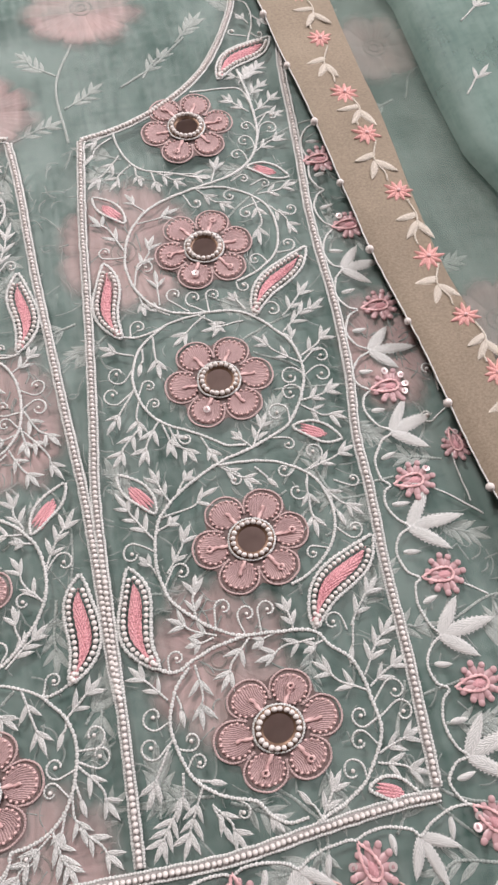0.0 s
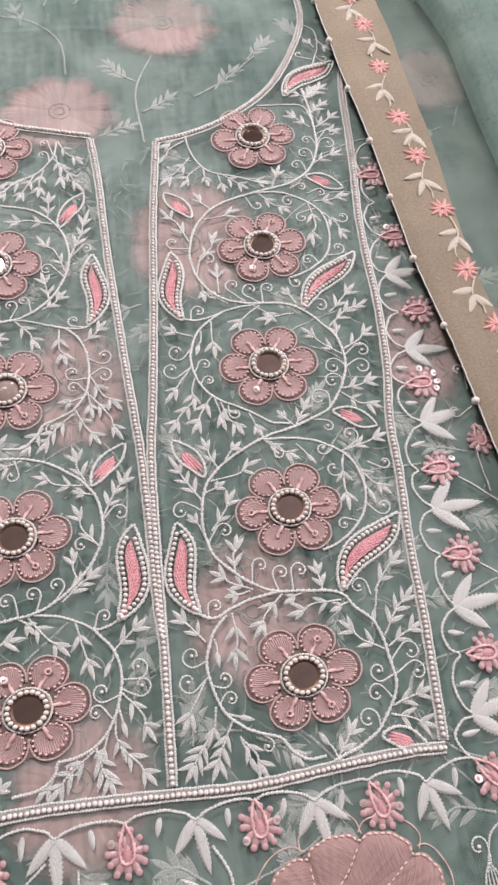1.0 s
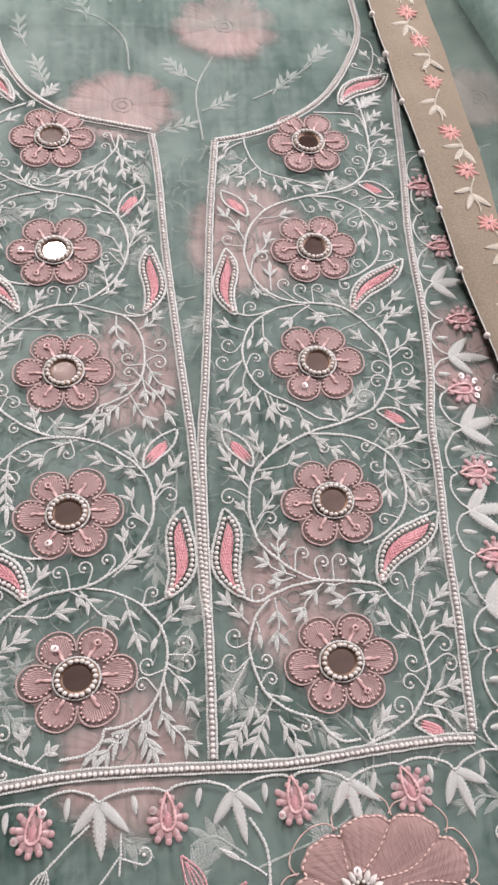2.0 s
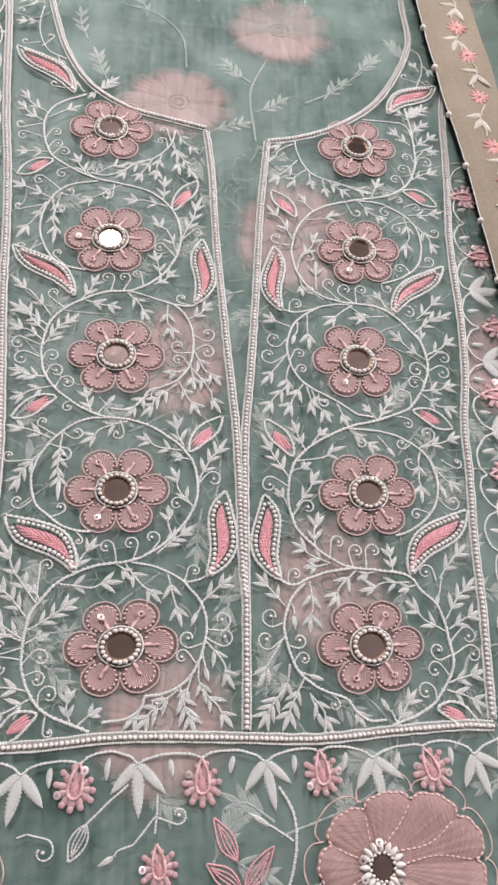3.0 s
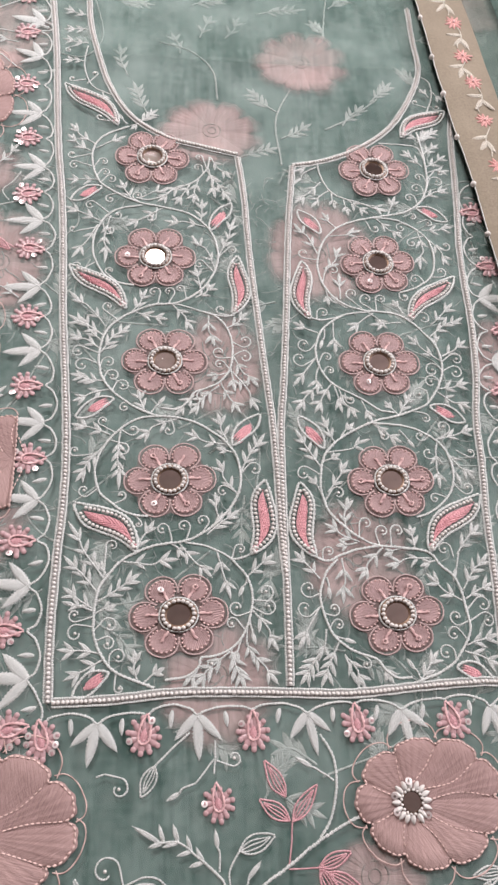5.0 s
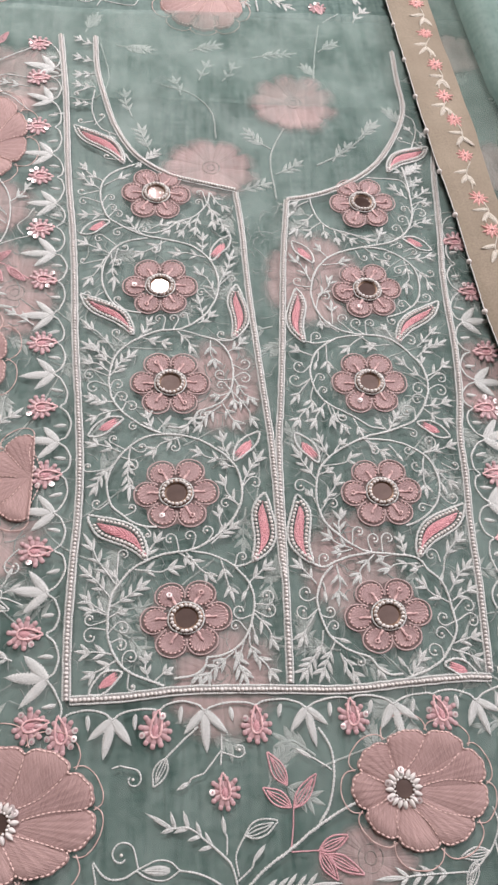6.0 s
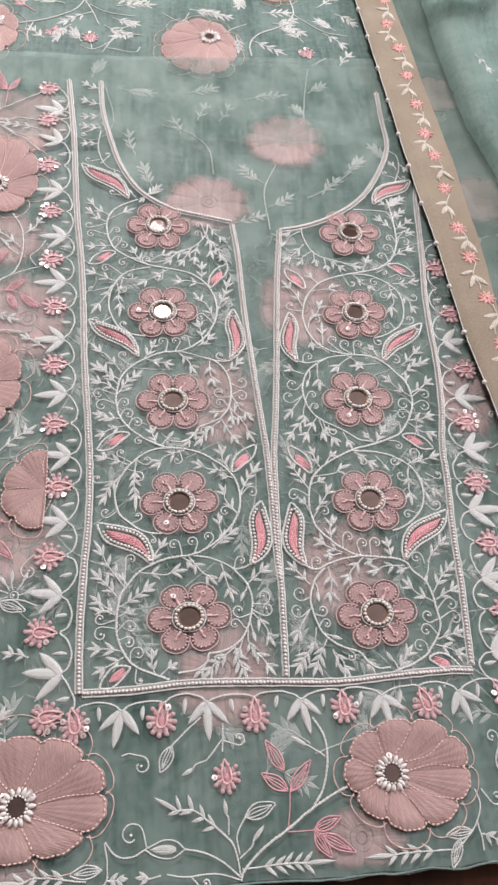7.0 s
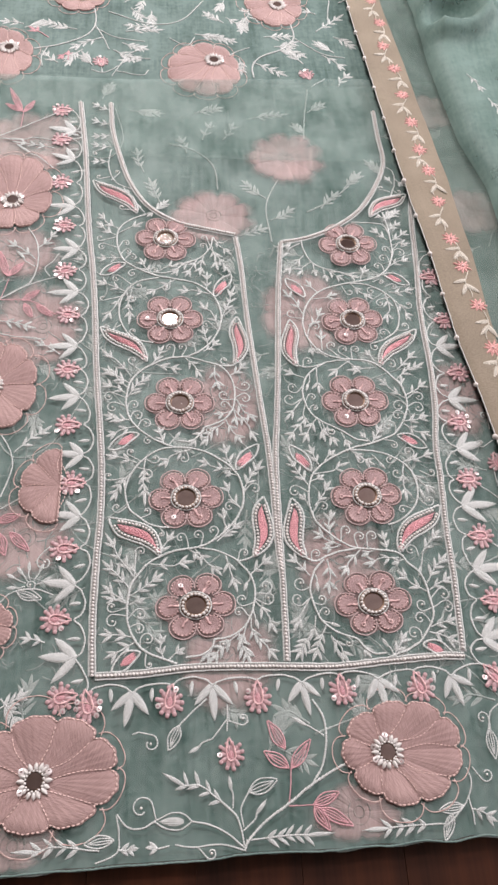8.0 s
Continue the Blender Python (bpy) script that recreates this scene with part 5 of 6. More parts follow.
curl(kurta, 5.3, (18.8, 134.8), (30.1, 133.7), 1)
curl(kurta, 4.6, (40.8, 121.0), (31.3, 115.1), -1)
curl(kurta, 3.6, (76.9, 161.5), (71.4, 171.1), -1)
curl(kurta, 4.9, (107.2, 148.5), (114.1, 156.5), -1)
curl(kurta, 3.7, (137.0, 148.7), (126.8, 150.6), 1)
curl(kurta, 4.8, (130.3, 123.4), (120.9, 126.8), 1)
curl(kurta, 3.5, (106.5, 115.9), (115.2, 116.3), 1)
curl(kurta, 3.7, (30.8, 81.9), (26.3, 76.8), -1)
curl(kurta, 4.2, (57.0, 99.8), (51.6, 91.0), -1)
curl(kurta, 4.5, (67.3, 94.4), (64.6, 85.6), -1)
curl(kurta, 4.6, (77.4, 94.3), (72.2, 83.8), -1)
curl(kurta, 4.6, (107.2, 81.6), (112.6, 76.3), 1)
curl(kurta, 5.3, (15.6, 59.3), (23.2, 55.9), -1)
curl(kurta, 5.3, (12.5, 47.1), (22.7, 48.4), -1)
curl(kurta, 3.9, (30.6, 46.0), (23.4, 43.9), 1)
curl(kurta, 3.5, (32.6, 36.4), (26.8, 34.7), -1)
curl(kurta, 5.2, (126.8, 45.5), (115.7, 42.5), -1)
curl(kurta, 5.2, (128.0, 35.7), (116.4, 35.9), -1)
curl(kurta, 4.8, (108.1, 38.4), (116.1, 36.0), -1)
curl(kurta, 4.7, (104.8, 28.2), (112.8, 24.2), 1)
curl(kurta, 5.0, (98.1, 17.4), (103.5, 12.6), 1)
curl(kurta, 3.1, (47.2, 12.9), (45.1, 18.7), -1)
curl(kurta, 3.9, (-146.2, 407.8), (-130.8, 409.0), -1)
curl(kurta, 4.4, (-144.2, 396.7), (-130.0, 396.1), 1)
curl(kurta, 4.0, (-121.4, 401.2), (-129.0, 394.5), -1)
curl(kurta, 4.4, (-115.0, 383.3), (-123.2, 380.1), -1)
curl(kurta, 3.9, (-119.6, 390.2), (-126.4, 386.4), -1)
curl(kurta, 3.9, (-115.2, 363.3), (-110.2, 369.0), 1)
curl(kurta, 4.4, (-93.9, 367.4), (-89.1, 359.1), -1)
curl(kurta, 3.2, (-45.7, 408.5), (-39.6, 397.5), 1)
curl(kurta, 3.7, (-46.6, 398.1), (-42.2, 390.6), 1)
curl(kurta, 4.3, (-130.0, 357.1), (-115.3, 349.7), 1)
curl(kurta, 3.3, (-141.6, 334.3), (-123.8, 336.3), -1)
curl(kurta, 3.4, (-109.1, 347.9), (-117.2, 346.4), 1)
curl(kurta, 4.2, (-114.5, 333.7), (-120.1, 341.6), 1)
curl(kurta, 4.9, (-137.1, 300.0), (-123.8, 304.5), -1)
curl(kurta, 3.9, (-83.8, 346.8), (-79.1, 356.6), -1)
curl(kurta, 3.9, (-21.8, 316.8), (-33.0, 309.8), -1)
curl(kurta, 4.2, (-47.2, 303.2), (-36.3, 295.8), 1)
curl(kurta, 3.3, (-113.6, 296.3), (-108.5, 287.0), -1)
curl(kurta, 3.3, (-62.2, 280.8), (-57.3, 272.1), 1)
curl(kurta, 4.1, (-70.0, 278.2), (-70.5, 267.9), 1)
curl(kurta, 4.5, (-80.9, 277.7), (-78.3, 267.2), 1)
curl(kurta, 4.0, (-113.8, 265.0), (-106.8, 253.9), -1)
curl(kurta, 3.7, (-32.6, 263.3), (-25.6, 258.0), -1)
curl(kurta, 5.0, (-133.0, 227.8), (-118.6, 226.4), 1)
curl(kurta, 5.3, (-130.0, 217.3), (-118.5, 218.0), 1)
curl(kurta, 4.6, (-112.0, 219.0), (-117.8, 213.8), -1)
curl(kurta, 4.9, (-108.8, 208.6), (-115.2, 205.5), -1)
curl(kurta, 4.9, (-101.9, 200.5), (-108.9, 196.7), -1)
curl(kurta, 3.4, (-100.4, 184.3), (-97.0, 187.2), 1)
curl(kurta, 5.3, (-16.2, 236.6), (-25.5, 236.3), 1)
curl(kurta, 4.9, (-16.5, 223.4), (-25.3, 224.5), -1)
curl(kurta, 4.8, (-34.8, 227.3), (-25.7, 222.7), -1)
curl(kurta, 3.6, (-34.9, 217.3), (-28.1, 214.1), 1)
curl(kurta, 3.5, (-48.0, 192.4), (-44.4, 198.6), 1)
curl(kurta, 3.3, (-114.0, 174.3), (-105.4, 165.4), -1)
curl(kurta, 3.6, (-131.5, 153.1), (-117.7, 150.6), -1)
curl(kurta, 4.1, (-94.3, 167.5), (-102.4, 168.2), 1)
curl(kurta, 4.4, (-100.6, 153.3), (-109.7, 160.4), -1)
curl(kurta, 3.7, (-70.5, 166.9), (-69.3, 176.4), -1)
curl(kurta, 4.9, (-14.2, 138.5), (-23.9, 134.8), -1)
curl(kurta, 4.0, (-35.6, 123.7), (-25.5, 121.9), 1)
curl(kurta, 4.2, (-124.4, 125.7), (-115.2, 127.5), -1)
curl(kurta, 3.2, (-100.8, 122.1), (-106.1, 116.4), 1)
curl(kurta, 4.2, (-74.7, 99.2), (-68.8, 90.6), 1)
curl(kurta, 4.3, (-61.3, 100.8), (-60.1, 91.5), 1)
curl(kurta, 4.3, (-49.5, 104.2), (-51.1, 95.2), 1)
curl(kurta, 2.4, (-89.8, 102.8), (-91.7, 108.3), -1)
curl(kurta, 3.8, (-105.6, 89.3), (-110.2, 69.7), -1)
curl(kurta, 3.9, (-126.5, 48.0), (-115.3, 46.8), -1)
curl(kurta, 5.1, (-125.6, 37.4), (-115.2, 40.7), 1)
curl(kurta, 4.6, (-105.9, 41.4), (-115.0, 38.6), -1)
curl(kurta, 4.2, (-106.8, 30.9), (-114.0, 32.6), -1)
curl(kurta, 4.8, (-100.3, 23.3), (-105.7, 18.2), -1)
curl(kurta, 2.8, (-99.3, 5.9), (-101.3, 14.3), 1)
curl(kurta, 3.6, (-25.8, 85.0), (-31.3, 79.6), -1)
curl(kurta, 5.3, (-11.3, 58.2), (-19.8, 53.5), 1)
curl(kurta, 4.9, (-10.0, 49.2), (-19.9, 49.1), 1)
curl(kurta, 4.8, (-29.7, 49.0), (-20.9, 46.5), -1)
curl(kurta, 3.7, (-33.1, 39.6), (-25.4, 36.0), 1)
curl(kurta, 3.3, (-45.9, 17.2), (-43.4, 21.3), -1)
sprig(kurta, 4, (-42.1, -92.2), (-90.3, -64.0))
sprig(kurta, 0, (-44.4, -87.8), (-45.8, -71.8))
sprig(kurta, 0, (-38.2, -101.1), (-25.3, -87.8))
sprig(kurta, 4, (-130.5, -105.4), (-184.7, -102.2))
sprig(kurta, 2, (-118.7, -105.8), (-108.4, -105.8))
sprig(kurta, 5, (-37.0, -106.6), (20.7, -106.6))
sprig(kurta, 4, (97.5, -106.7), (41.0, -106.7))
sprig(kurta, 2, (116.9, -99.3), (131.3, -107.3))
sprig(kurta, 0, (-56.3, -45.2), (-69.3, -51.4))
sprig(kurta, 0, (21.3, -48.1), (3.7, -37.2))
sprig(kurta, 1, (-86.4, -105.9), (-100.0, -105.9))
curl(kurta, 6.9, (-104.3, -83.5), (-94.9, -90.6), 1)
curl(kurta, 4.1, (-34.6, -33.7), (-44.9, -34.5), 1)
curl(kurta, 5.2, (-98.1, -45.7), (-106.1, -37.8), -1)
curl(kurta, 4.7, (131.9, -79.8), (122.6, -74.3), 1)
curl(kurta, 4.4, (137.5, -44.0), (141.2, -51.7), 1)
curl(kurta, 3.4, (-59.6, -112.0), (-68.4, -107.9), 1)
sprig(kurta, 3, (142.8, 438.3), (160.7, 448.4))
sprig(kurta, 2, (142.2, 437.0), (129.2, 444.7))
sprig(kurta, 1, (144.3, 399.9), (162.8, 403.5))

# the outer border of bead flowers and leaf sprays
small_flower(kurta, (-194, 592), (-182, 592))
small_flower(kurta, (-192, 545), (-179, 546))
small_flower(kurta, (-188, 482), (-172, 481))
small_flower(kurta, (-182, 423), (-167, 422))
small_flower(kurta, (-178, 366), (-165, 368))
small_flower(kurta, (-173, 315), (-161, 313))
small_flower(kurta, (-170, 256), (-158, 256))
small_flower(kurta, (-167, 201), (-153, 201))
small_flower(kurta, (-161, 148), (-150, 148))
small_flower(kurta, (-164, 94), (-151, 94))
small_flower(kurta, (-167, 41), (-153, 40))
small_flower(kurta, (-160, -13), (-147, -11))
small_flower(kurta, (-141, -20), (-143, -10))
small_flower(kurta, (-85, -20), (-83, -9))
small_flower(kurta, (-23, -21), (-23, -9))
small_flower(kurta, (38, -20), (37, -9))
small_flower(kurta, (96, -21), (92, -9))
small_flower(kurta, (154, -17), (147, -9))
small_flower(kurta, (182, 306), (171, 306))
small_flower(kurta, (183, 247), (169, 247))
small_flower(kurta, (173, 196), (161, 196))
small_flower(kurta, (169, 141), (155, 141))
small_flower(kurta, (168, 91), (155, 92))
small_flower(kurta, (167, 39), (152, 40))
small_flower(kurta, (178, 359), (172, 359))
trefoil(kurta, (-178, 559), (-206, 564))
trefoil(kurta, (-177, 515), (-201, 524))
trefoil(kurta, (-173, 449), (-199, 451))
trefoil(kurta, (-167, 393), (-192, 394))
trefoil(kurta, (-165, 341), (-192, 343))
trefoil(kurta, (-163, 281), (-188, 281))
trefoil(kurta, (-159, 229), (-184, 229))
trefoil(kurta, (-153, 173), (-176, 174))
trefoil(kurta, (-153, 120), (-177, 122))
trefoil(kurta, (-154, 66), (-179, 68))
trefoil(kurta, (-151, 13), (-179, 13))
trefoil(kurta, (-111, -12), (-114, -35))
trefoil(kurta, (-55, -10), (-55, -34))
trefoil(kurta, (9, -12), (11, -34))
trefoil(kurta, (65, -13), (69, -36))
trefoil(kurta, (120, -14), (127, -34))
trefoil(kurta, (168, 276), (193, 277))
trefoil(kurta, (168, 220), (194, 219))
trefoil(kurta, (165, 170), (192, 174))
trefoil(kurta, (158, 118), (188, 120))
trefoil(kurta, (156, 64), (184, 66))
trefoil(kurta, (151, 11), (178, 14))
satin_leaf(kurta, 9.9, (-176, 574), 193)
satin_leaf(kurta, 9.3, (-173, 552), 166)
satin_leaf(kurta, 8.8, (-173, 531), 189)
satin_leaf(kurta, 8.6, (-171, 497), 190)
satin_leaf(kurta, 9.5, (-169, 465), 195)
satin_leaf(kurta, 9.4, (-166, 434), 172)
satin_leaf(kurta, 8.4, (-164, 409), 171)
satin_leaf(kurta, 9.5, (-162, 380), 174)
satin_leaf(kurta, 9.0, (-161, 354), 165)
satin_leaf(kurta, 9.5, (-158, 328), 174)
satin_leaf(kurta, 8.5, (-158, 298), 178)
satin_leaf(kurta, 10.0, (-157, 267), 193)
satin_leaf(kurta, 9.5, (-155, 242), 170)
satin_leaf(kurta, 9.9, (-152, 214), 169)
satin_leaf(kurta, 9.2, (-148, 186), 184)
satin_leaf(kurta, 8.6, (-147, 160), 173)
satin_leaf(kurta, 9.7, (-148, 134), 193)
satin_leaf(kurta, 9.3, (-148, 107), 168)
satin_leaf(kurta, 9.0, (-147, 81), 193)
satin_leaf(kurta, 8.3, (-149, 52), 186)
satin_leaf(kurta, 9.7, (-148, 26), 178)
satin_leaf(kurta, 8.7, (-145, -2), 188)
satin_leaf(kurta, 9.0, (-126, -9), -86)
satin_leaf(kurta, 9.0, (-97, -10), -92)
satin_leaf(kurta, 9.8, (-69, -7), -96)
satin_leaf(kurta, 8.4, (-39, -9), -82)
satin_leaf(kurta, 8.1, (-7, -9), -104)
satin_leaf(kurta, 8.1, (24, -10), -93)
satin_leaf(kurta, 8.8, (51, -10), -106)
satin_leaf(kurta, 9.6, (79, -11), -106)
satin_leaf(kurta, 8.6, (107, -10), -89)
satin_leaf(kurta, 9.5, (135, -10), -101)
satin_leaf(kurta, 9.4, (143, 3), 7)
satin_leaf(kurta, 8.6, (148, 26), -3)
satin_leaf(kurta, 8.7, (149, 52), -13)
satin_leaf(kurta, 8.2, (153, 80), 14)
satin_leaf(kurta, 9.0, (151, 106), -9)
satin_leaf(kurta, 9.8, (153, 131), -5)
satin_leaf(kurta, 8.9, (155, 156), 15)
satin_leaf(kurta, 8.0, (158, 184), -4)
satin_leaf(kurta, 8.2, (158, 208), -6)
satin_leaf(kurta, 8.3, (162, 234), -0)
satin_leaf(kurta, 8.5, (163, 260), 6)
satin_leaf(kurta, 8.6, (164, 290), -14)
satin_leaf(kurta, 8.8, (167, 322), 9)
satin_leaf(kurta, 8.2, (170, 347), 10)
satin_leaf(kurta, 9.8, (172, 375), -10)
big_flower(kurta, -173, -63, 52, 36, 9, (4, 4))
big_flower(kurta, 64, -61, 44, 34, 9, (12, -0))
big_flower(kurta, -233, 454, 42, 52, 9, (-2, 14))
big_flower(kurta, -232, 240, 38, 45, 9, (2, 1))
big_flower(kurta, -170, 146, 32, 34, 8, (0, 0), half=True)
big_flower(kurta, -217, 39, 22, 20, 8, (0, -2))
line_leaf(kurta, 4.5, (-33.7, -78.7), (-13.4, -73.0))
line_leaf(kurta, 5, (-71.6, -93.2), (-96.0, -91.8), WHITE, True)
line_leaf(kurta, 3.5, (-121.4, -100.0), (-140.7, -101.0))
line_leaf(kurta, 3.5, (9.4, -89.3), (27.9, -83.3), DUSTY_PINK)
line_leaf(kurta, 3.5, (9.7, -90.3), (18.9, -105.3), DUSTY_PINK)
line_leaf(kurta, 3.5, (13.7, -91.9), (34.7, -103.6), DUSTY_PINK)
line_leaf(kurta, 3.2, (111.7, -97.6), (93.6, -99.0))
line_leaf(kurta, 3.2, (102.9, -101.6), (94.7, -116.7))
line_leaf(kurta, 4, (-78.5, -35.3), (-86.4, -50.6))
line_leaf(kurta, 3.8, (-6.7, -54.8), (-17.7, -35.8), DUSTY_PINK)
line_leaf(kurta, 3.8, (-5.1, -66.4), (-21.6, -54.9), DUSTY_PINK)
line_leaf(kurta, 3.8, (-3.6, -67.2), (11.5, -49.6), DUSTY_PINK)
line_leaf(kurta, 3.8, (140.5, -50.9), (140.7, -70.9))
line_leaf(kurta, 4, (-196, 63), (-177, 56))
line_leaf(kurta, 3, (-230, 359), (-239, 390), DUSTY_PINK)
line_leaf(kurta, 3, (-229, 359), (-216, 376), DUSTY_PINK)
line_leaf(kurta, 3, (-214, 331), (-199, 343), DUSTY_PINK)
line_leaf(kurta, 3, (-212, 328), (-204, 312), DUSTY_PINK)
line_leaf(kurta, 3, (-201, 326), (-186, 313), DUSTY_PINK)
line_leaf(kurta, 3.5, (-215, 118), (-198, 123), DUSTY_PINK)
line_leaf(kurta, 3.5, (-205, 109), (-189, 93), DUSTY_PINK)
line_leaf(kurta, 3.5, (-212, 108), (-207, 90), DUSTY_PINK)
line_leaf(kurta, 3, (-235, 588), (-251, 625), DUSTY_PINK)
line_leaf(kurta, 3, (-233, 587), (-223, 606), DUSTY_PINK)
line_leaf(kurta, 3, (-235, 588), (-254, 600), DUSTY_PINK)
sprig(kurta, 0, (-189.9, 68.5), (-201.4, 74.6))
sprig(kurta, 0, (-188.9, 70.2), (-194.4, 78.1))
sprig(kurta, 0, (-186.9, 70.9), (-188.1, 81.3))
sprig(kurta, 0, (-184.0, 70.4), (-178.9, 80.0))
sprig(kurta, 0, (-190.1, 66.0), (-199.8, 65.6))
sprig(kurta, 0, (-182.1, 67.3), (-175.0, 70.4))
curl(kurta, 3.2, (-186.2, 67.1), (-183.4, 63.2), 1)
small_flower(kurta, (-44, -56), (-45, -47), 0.9)
small_flower(kurta, (197, 155), (196, 164), 0.85)
big_flower(under, -23, 691, 44, 49, 10, (-12, -16), height=under_height)
big_flower(under, 63, 807, 38, 47, 9, (-4, 3), height=under_height)
big_flower(under, -260, 701, 38, 50, 9, (-10, -12), height=under_height)
big_flower(under, -181, 809, 32, 36, 8, (-4, 4), height=under_height)
big_flower(under, -34, 442, 49, 40, 9, (-2, -2), height=under_height, detail=False)
big_flower(under, 48, 528, 48, 43, 9, (1, -1), height=under_height, detail=False)
big_flower(under, -36, 221, 36, 48, 8, (4, -1), height=under_height, detail=False)
big_flower(under, -44, 10, 40, 42, 8, (3, -2), height=under_height, detail=False)
big_flower(under, 44, 316, 48, 54, 8, (4, 4), height=under_height, detail=False)
big_flower(under, 50, 77, 41, 46, 8, (2, 0), height=under_height, detail=False)
big_flower(under, -194, 304, 46, 53, 9, (-6, 2), height=under_height, detail=False)
big_flower(under, -193, 105, 48, 35, 9, (-6, -2), height=under_height, detail=False)
big_flower(under, -217, 546, 64, 52, 9, (-8, -2), height=under_height, detail=False)
big_flower(under, 177, 220, 30, 45, 8, (-0, 1), height=under_height, detail=False)
big_flower(under, 40, -96, 36, 20, 8, (0, 0), height=under_height, detail=False)
big_flower(under, -185, -99, 34, 20, 8, (-1, 3), height=under_height, detail=False)
under_stem(0.9, [(-171, 801), (-165, 779), (-164, 753), (-175, 731), (-203, 713), (-233, 703)])
under_stem(0.7, [(-164, 753), (-153, 727), (-146, 706)])
under_stem(0.6, [(-165, 748), (-138, 730), (-105, 724)])
under_stem(0.7, [(-218, 706), (-223, 688), (-221, 671)])
under_stem(0.7, [(-31, 812), (-60, 769), (-98, 759), (-150, 781)])
under_stem(0.9, [(77, 769), (78, 742), (62, 719), (34, 702), (23, 684), (23, 663)])
under_stem(0.7, [(78, 742), (110, 713), (139, 706)])
under_stem(0.6, [(-75, 732), (-55, 719), (-44, 736)])
under_stem(0.6, [(-153, 664), (-155, 681)])
under_stem(0.6, [(-166, 668), (-150, 664), (-131, 680)])
under_stem(0.6, [(90, 650), (108, 665)])
under_stem(0.6, [(-137, 667), (-108, 661), (-100, 671)])
sprig(under, 4, (-185, 743), (-229, 759), WHITE, 1.3, under_height)
sprig(under, 4, (-141, 706), (-108, 687), WHITE, 1.3, under_height)
sprig(under, 4, (-127, 742), (-81, 749), WHITE, 1.3, under_height)
sprig(under, 4, (-44, 742), (-6, 736), WHITE, 1.3, under_height)
sprig(under, 3, (-8, 767), (-32, 788), WHITE, 1.3, under_height)
sprig(under, 3, (41, 742), (78, 746), WHITE, 1.3, under_height)
sprig(under, 3, (24, 692), (64, 668), WHITE, 1.3, under_height)
sprig(under, 2, (110, 710), (136, 684), WHITE, 1.3, under_height)
sprig(under, 2, (123, 652), (140, 677), WHITE, 1.3, under_height)
sprig(under, 2, (-248, 750), (-274, 754), WHITE, 1.3, under_height)
sprig(under, 3, (108, 757), (149, 796), WHITE, 1.3, under_height)
sprig(under, 3, (129, 747), (154, 726), WHITE, 1.3, under_height)
sprig(under, 3, (-122, 790), (-108, 766), WHITE, 1.3, under_height)
sprig(under, 2, (-4, 779), (16, 763), WHITE, 1.3, under_height)
sprig(under, 2, (-204, 679), (-221, 698), WHITE, 1.3, under_height)
sprig(under, 3, (-155, 729), (-193, 705), WHITE, 1.3, under_height)
sprig(under, 2, (112, 793), (85, 809), WHITE, 1.3, under_height)
sprig(under, 1, (-193, 684), (-193, 700), DUSTY_PINK, 1.3, under_height)
sprig(under, 1, (-194, 697), (-202, 689), DUSTY_PINK, 1.3, under_height)
sprig(under, 1, (-217, 725), (-241, 745), DUSTY_PINK, 1.3, under_height)
small_flower(under, (-155, 684), (-154, 674), 0.9, under_height)
small_flower(under, (87, 672), (91, 659), 0.9, under_height)
big_flower(under, -224, 394, 50, 35, 8, (-2, -4), height=under_height, detail=False)

# leaf sprays worked on the cloth beneath, dim through the veil
sprig(under, 4, (-87.3, 457.7), (-100.4, 496.9), PALE, 1.25, under_height)
sprig(under, 5, (-121.6, 600.1), (-81.8, 596.2), PALE, 1.25, under_height)
sprig(under, 4, (-49.8, 597.6), (-15.6, 610.5), PALE, 1.25, under_height)
sprig(under, 4, (11.4, 590.7), (58.7, 601.3), PALE, 1.25, under_height)
sprig(under, 2, (-41.8, 555.6), (-30.1, 585.3), PALE, 1.25, under_height)
sprig(under, 2, (-18.9, 556.4), (-5.6, 583.5), PALE, 1.25, under_height)
sprig(under, 4, (22.1, 467.9), (-2.3, 494.4), PALE, 1.25, under_height)
sprig(under, 3, (24.3, 436.9), (51.3, 454.8), PALE, 1.25, under_height)
sprig(under, 3, (79.3, 454.5), (100.6, 479.4), PALE, 1.25, under_height)
sprig(under, 3, (-104.5, 503.4), (-113.6, 541.6), PALE, 1.25, under_height)
sprig(under, 2, (-59.6, 534.6), (-66.3, 558.3), PALE, 1.25, under_height)
sprig(under, 3, (80.6, 604.1), (102.5, 621.7), PALE, 1.25, under_height)
sprig(under, 4, (107.3, 483.7), (129.7, 509.8), PALE, 1.25, under_height)
sprig(under, 3, (73.3, 566.1), (62.3, 584.3), PALE, 1.25, under_height)
under_stem(0.8, [(-77.5, 547.2), (-50.4, 537.5), (-31.3, 513.9), (-28.1, 479.0)], PALE)
under_stem(0.8, [(84.9, 643.8), (76.8, 599.2), (70.5, 552.3)], PALE)
under_stem(0.8, [(36.4, 494.6), (21.3, 457.4), (23.0, 407.2)], PALE)
under_stem(0.8, [(63.7, 448.6), (89.6, 465.2), (114.1, 488.1)], PALE)
rng = random.Random(5)
for i in range(190):
    x, y, a, L = rng.uniform(-330, 330), rng.uniform(-75, 620), rng.uniform(0, 6.28), rng.uniform(24, 38)
    if (-135 < x < 150 and 420 < y < 640) or (-145 < x < -60 and y < 5):
        continue
    sprig(under, rng.choice((3, 4, 5)), (x, y), (x + L * math.cos(a), max(-98, y + L * math.sin(a))), PALE, 1.25, under_height)
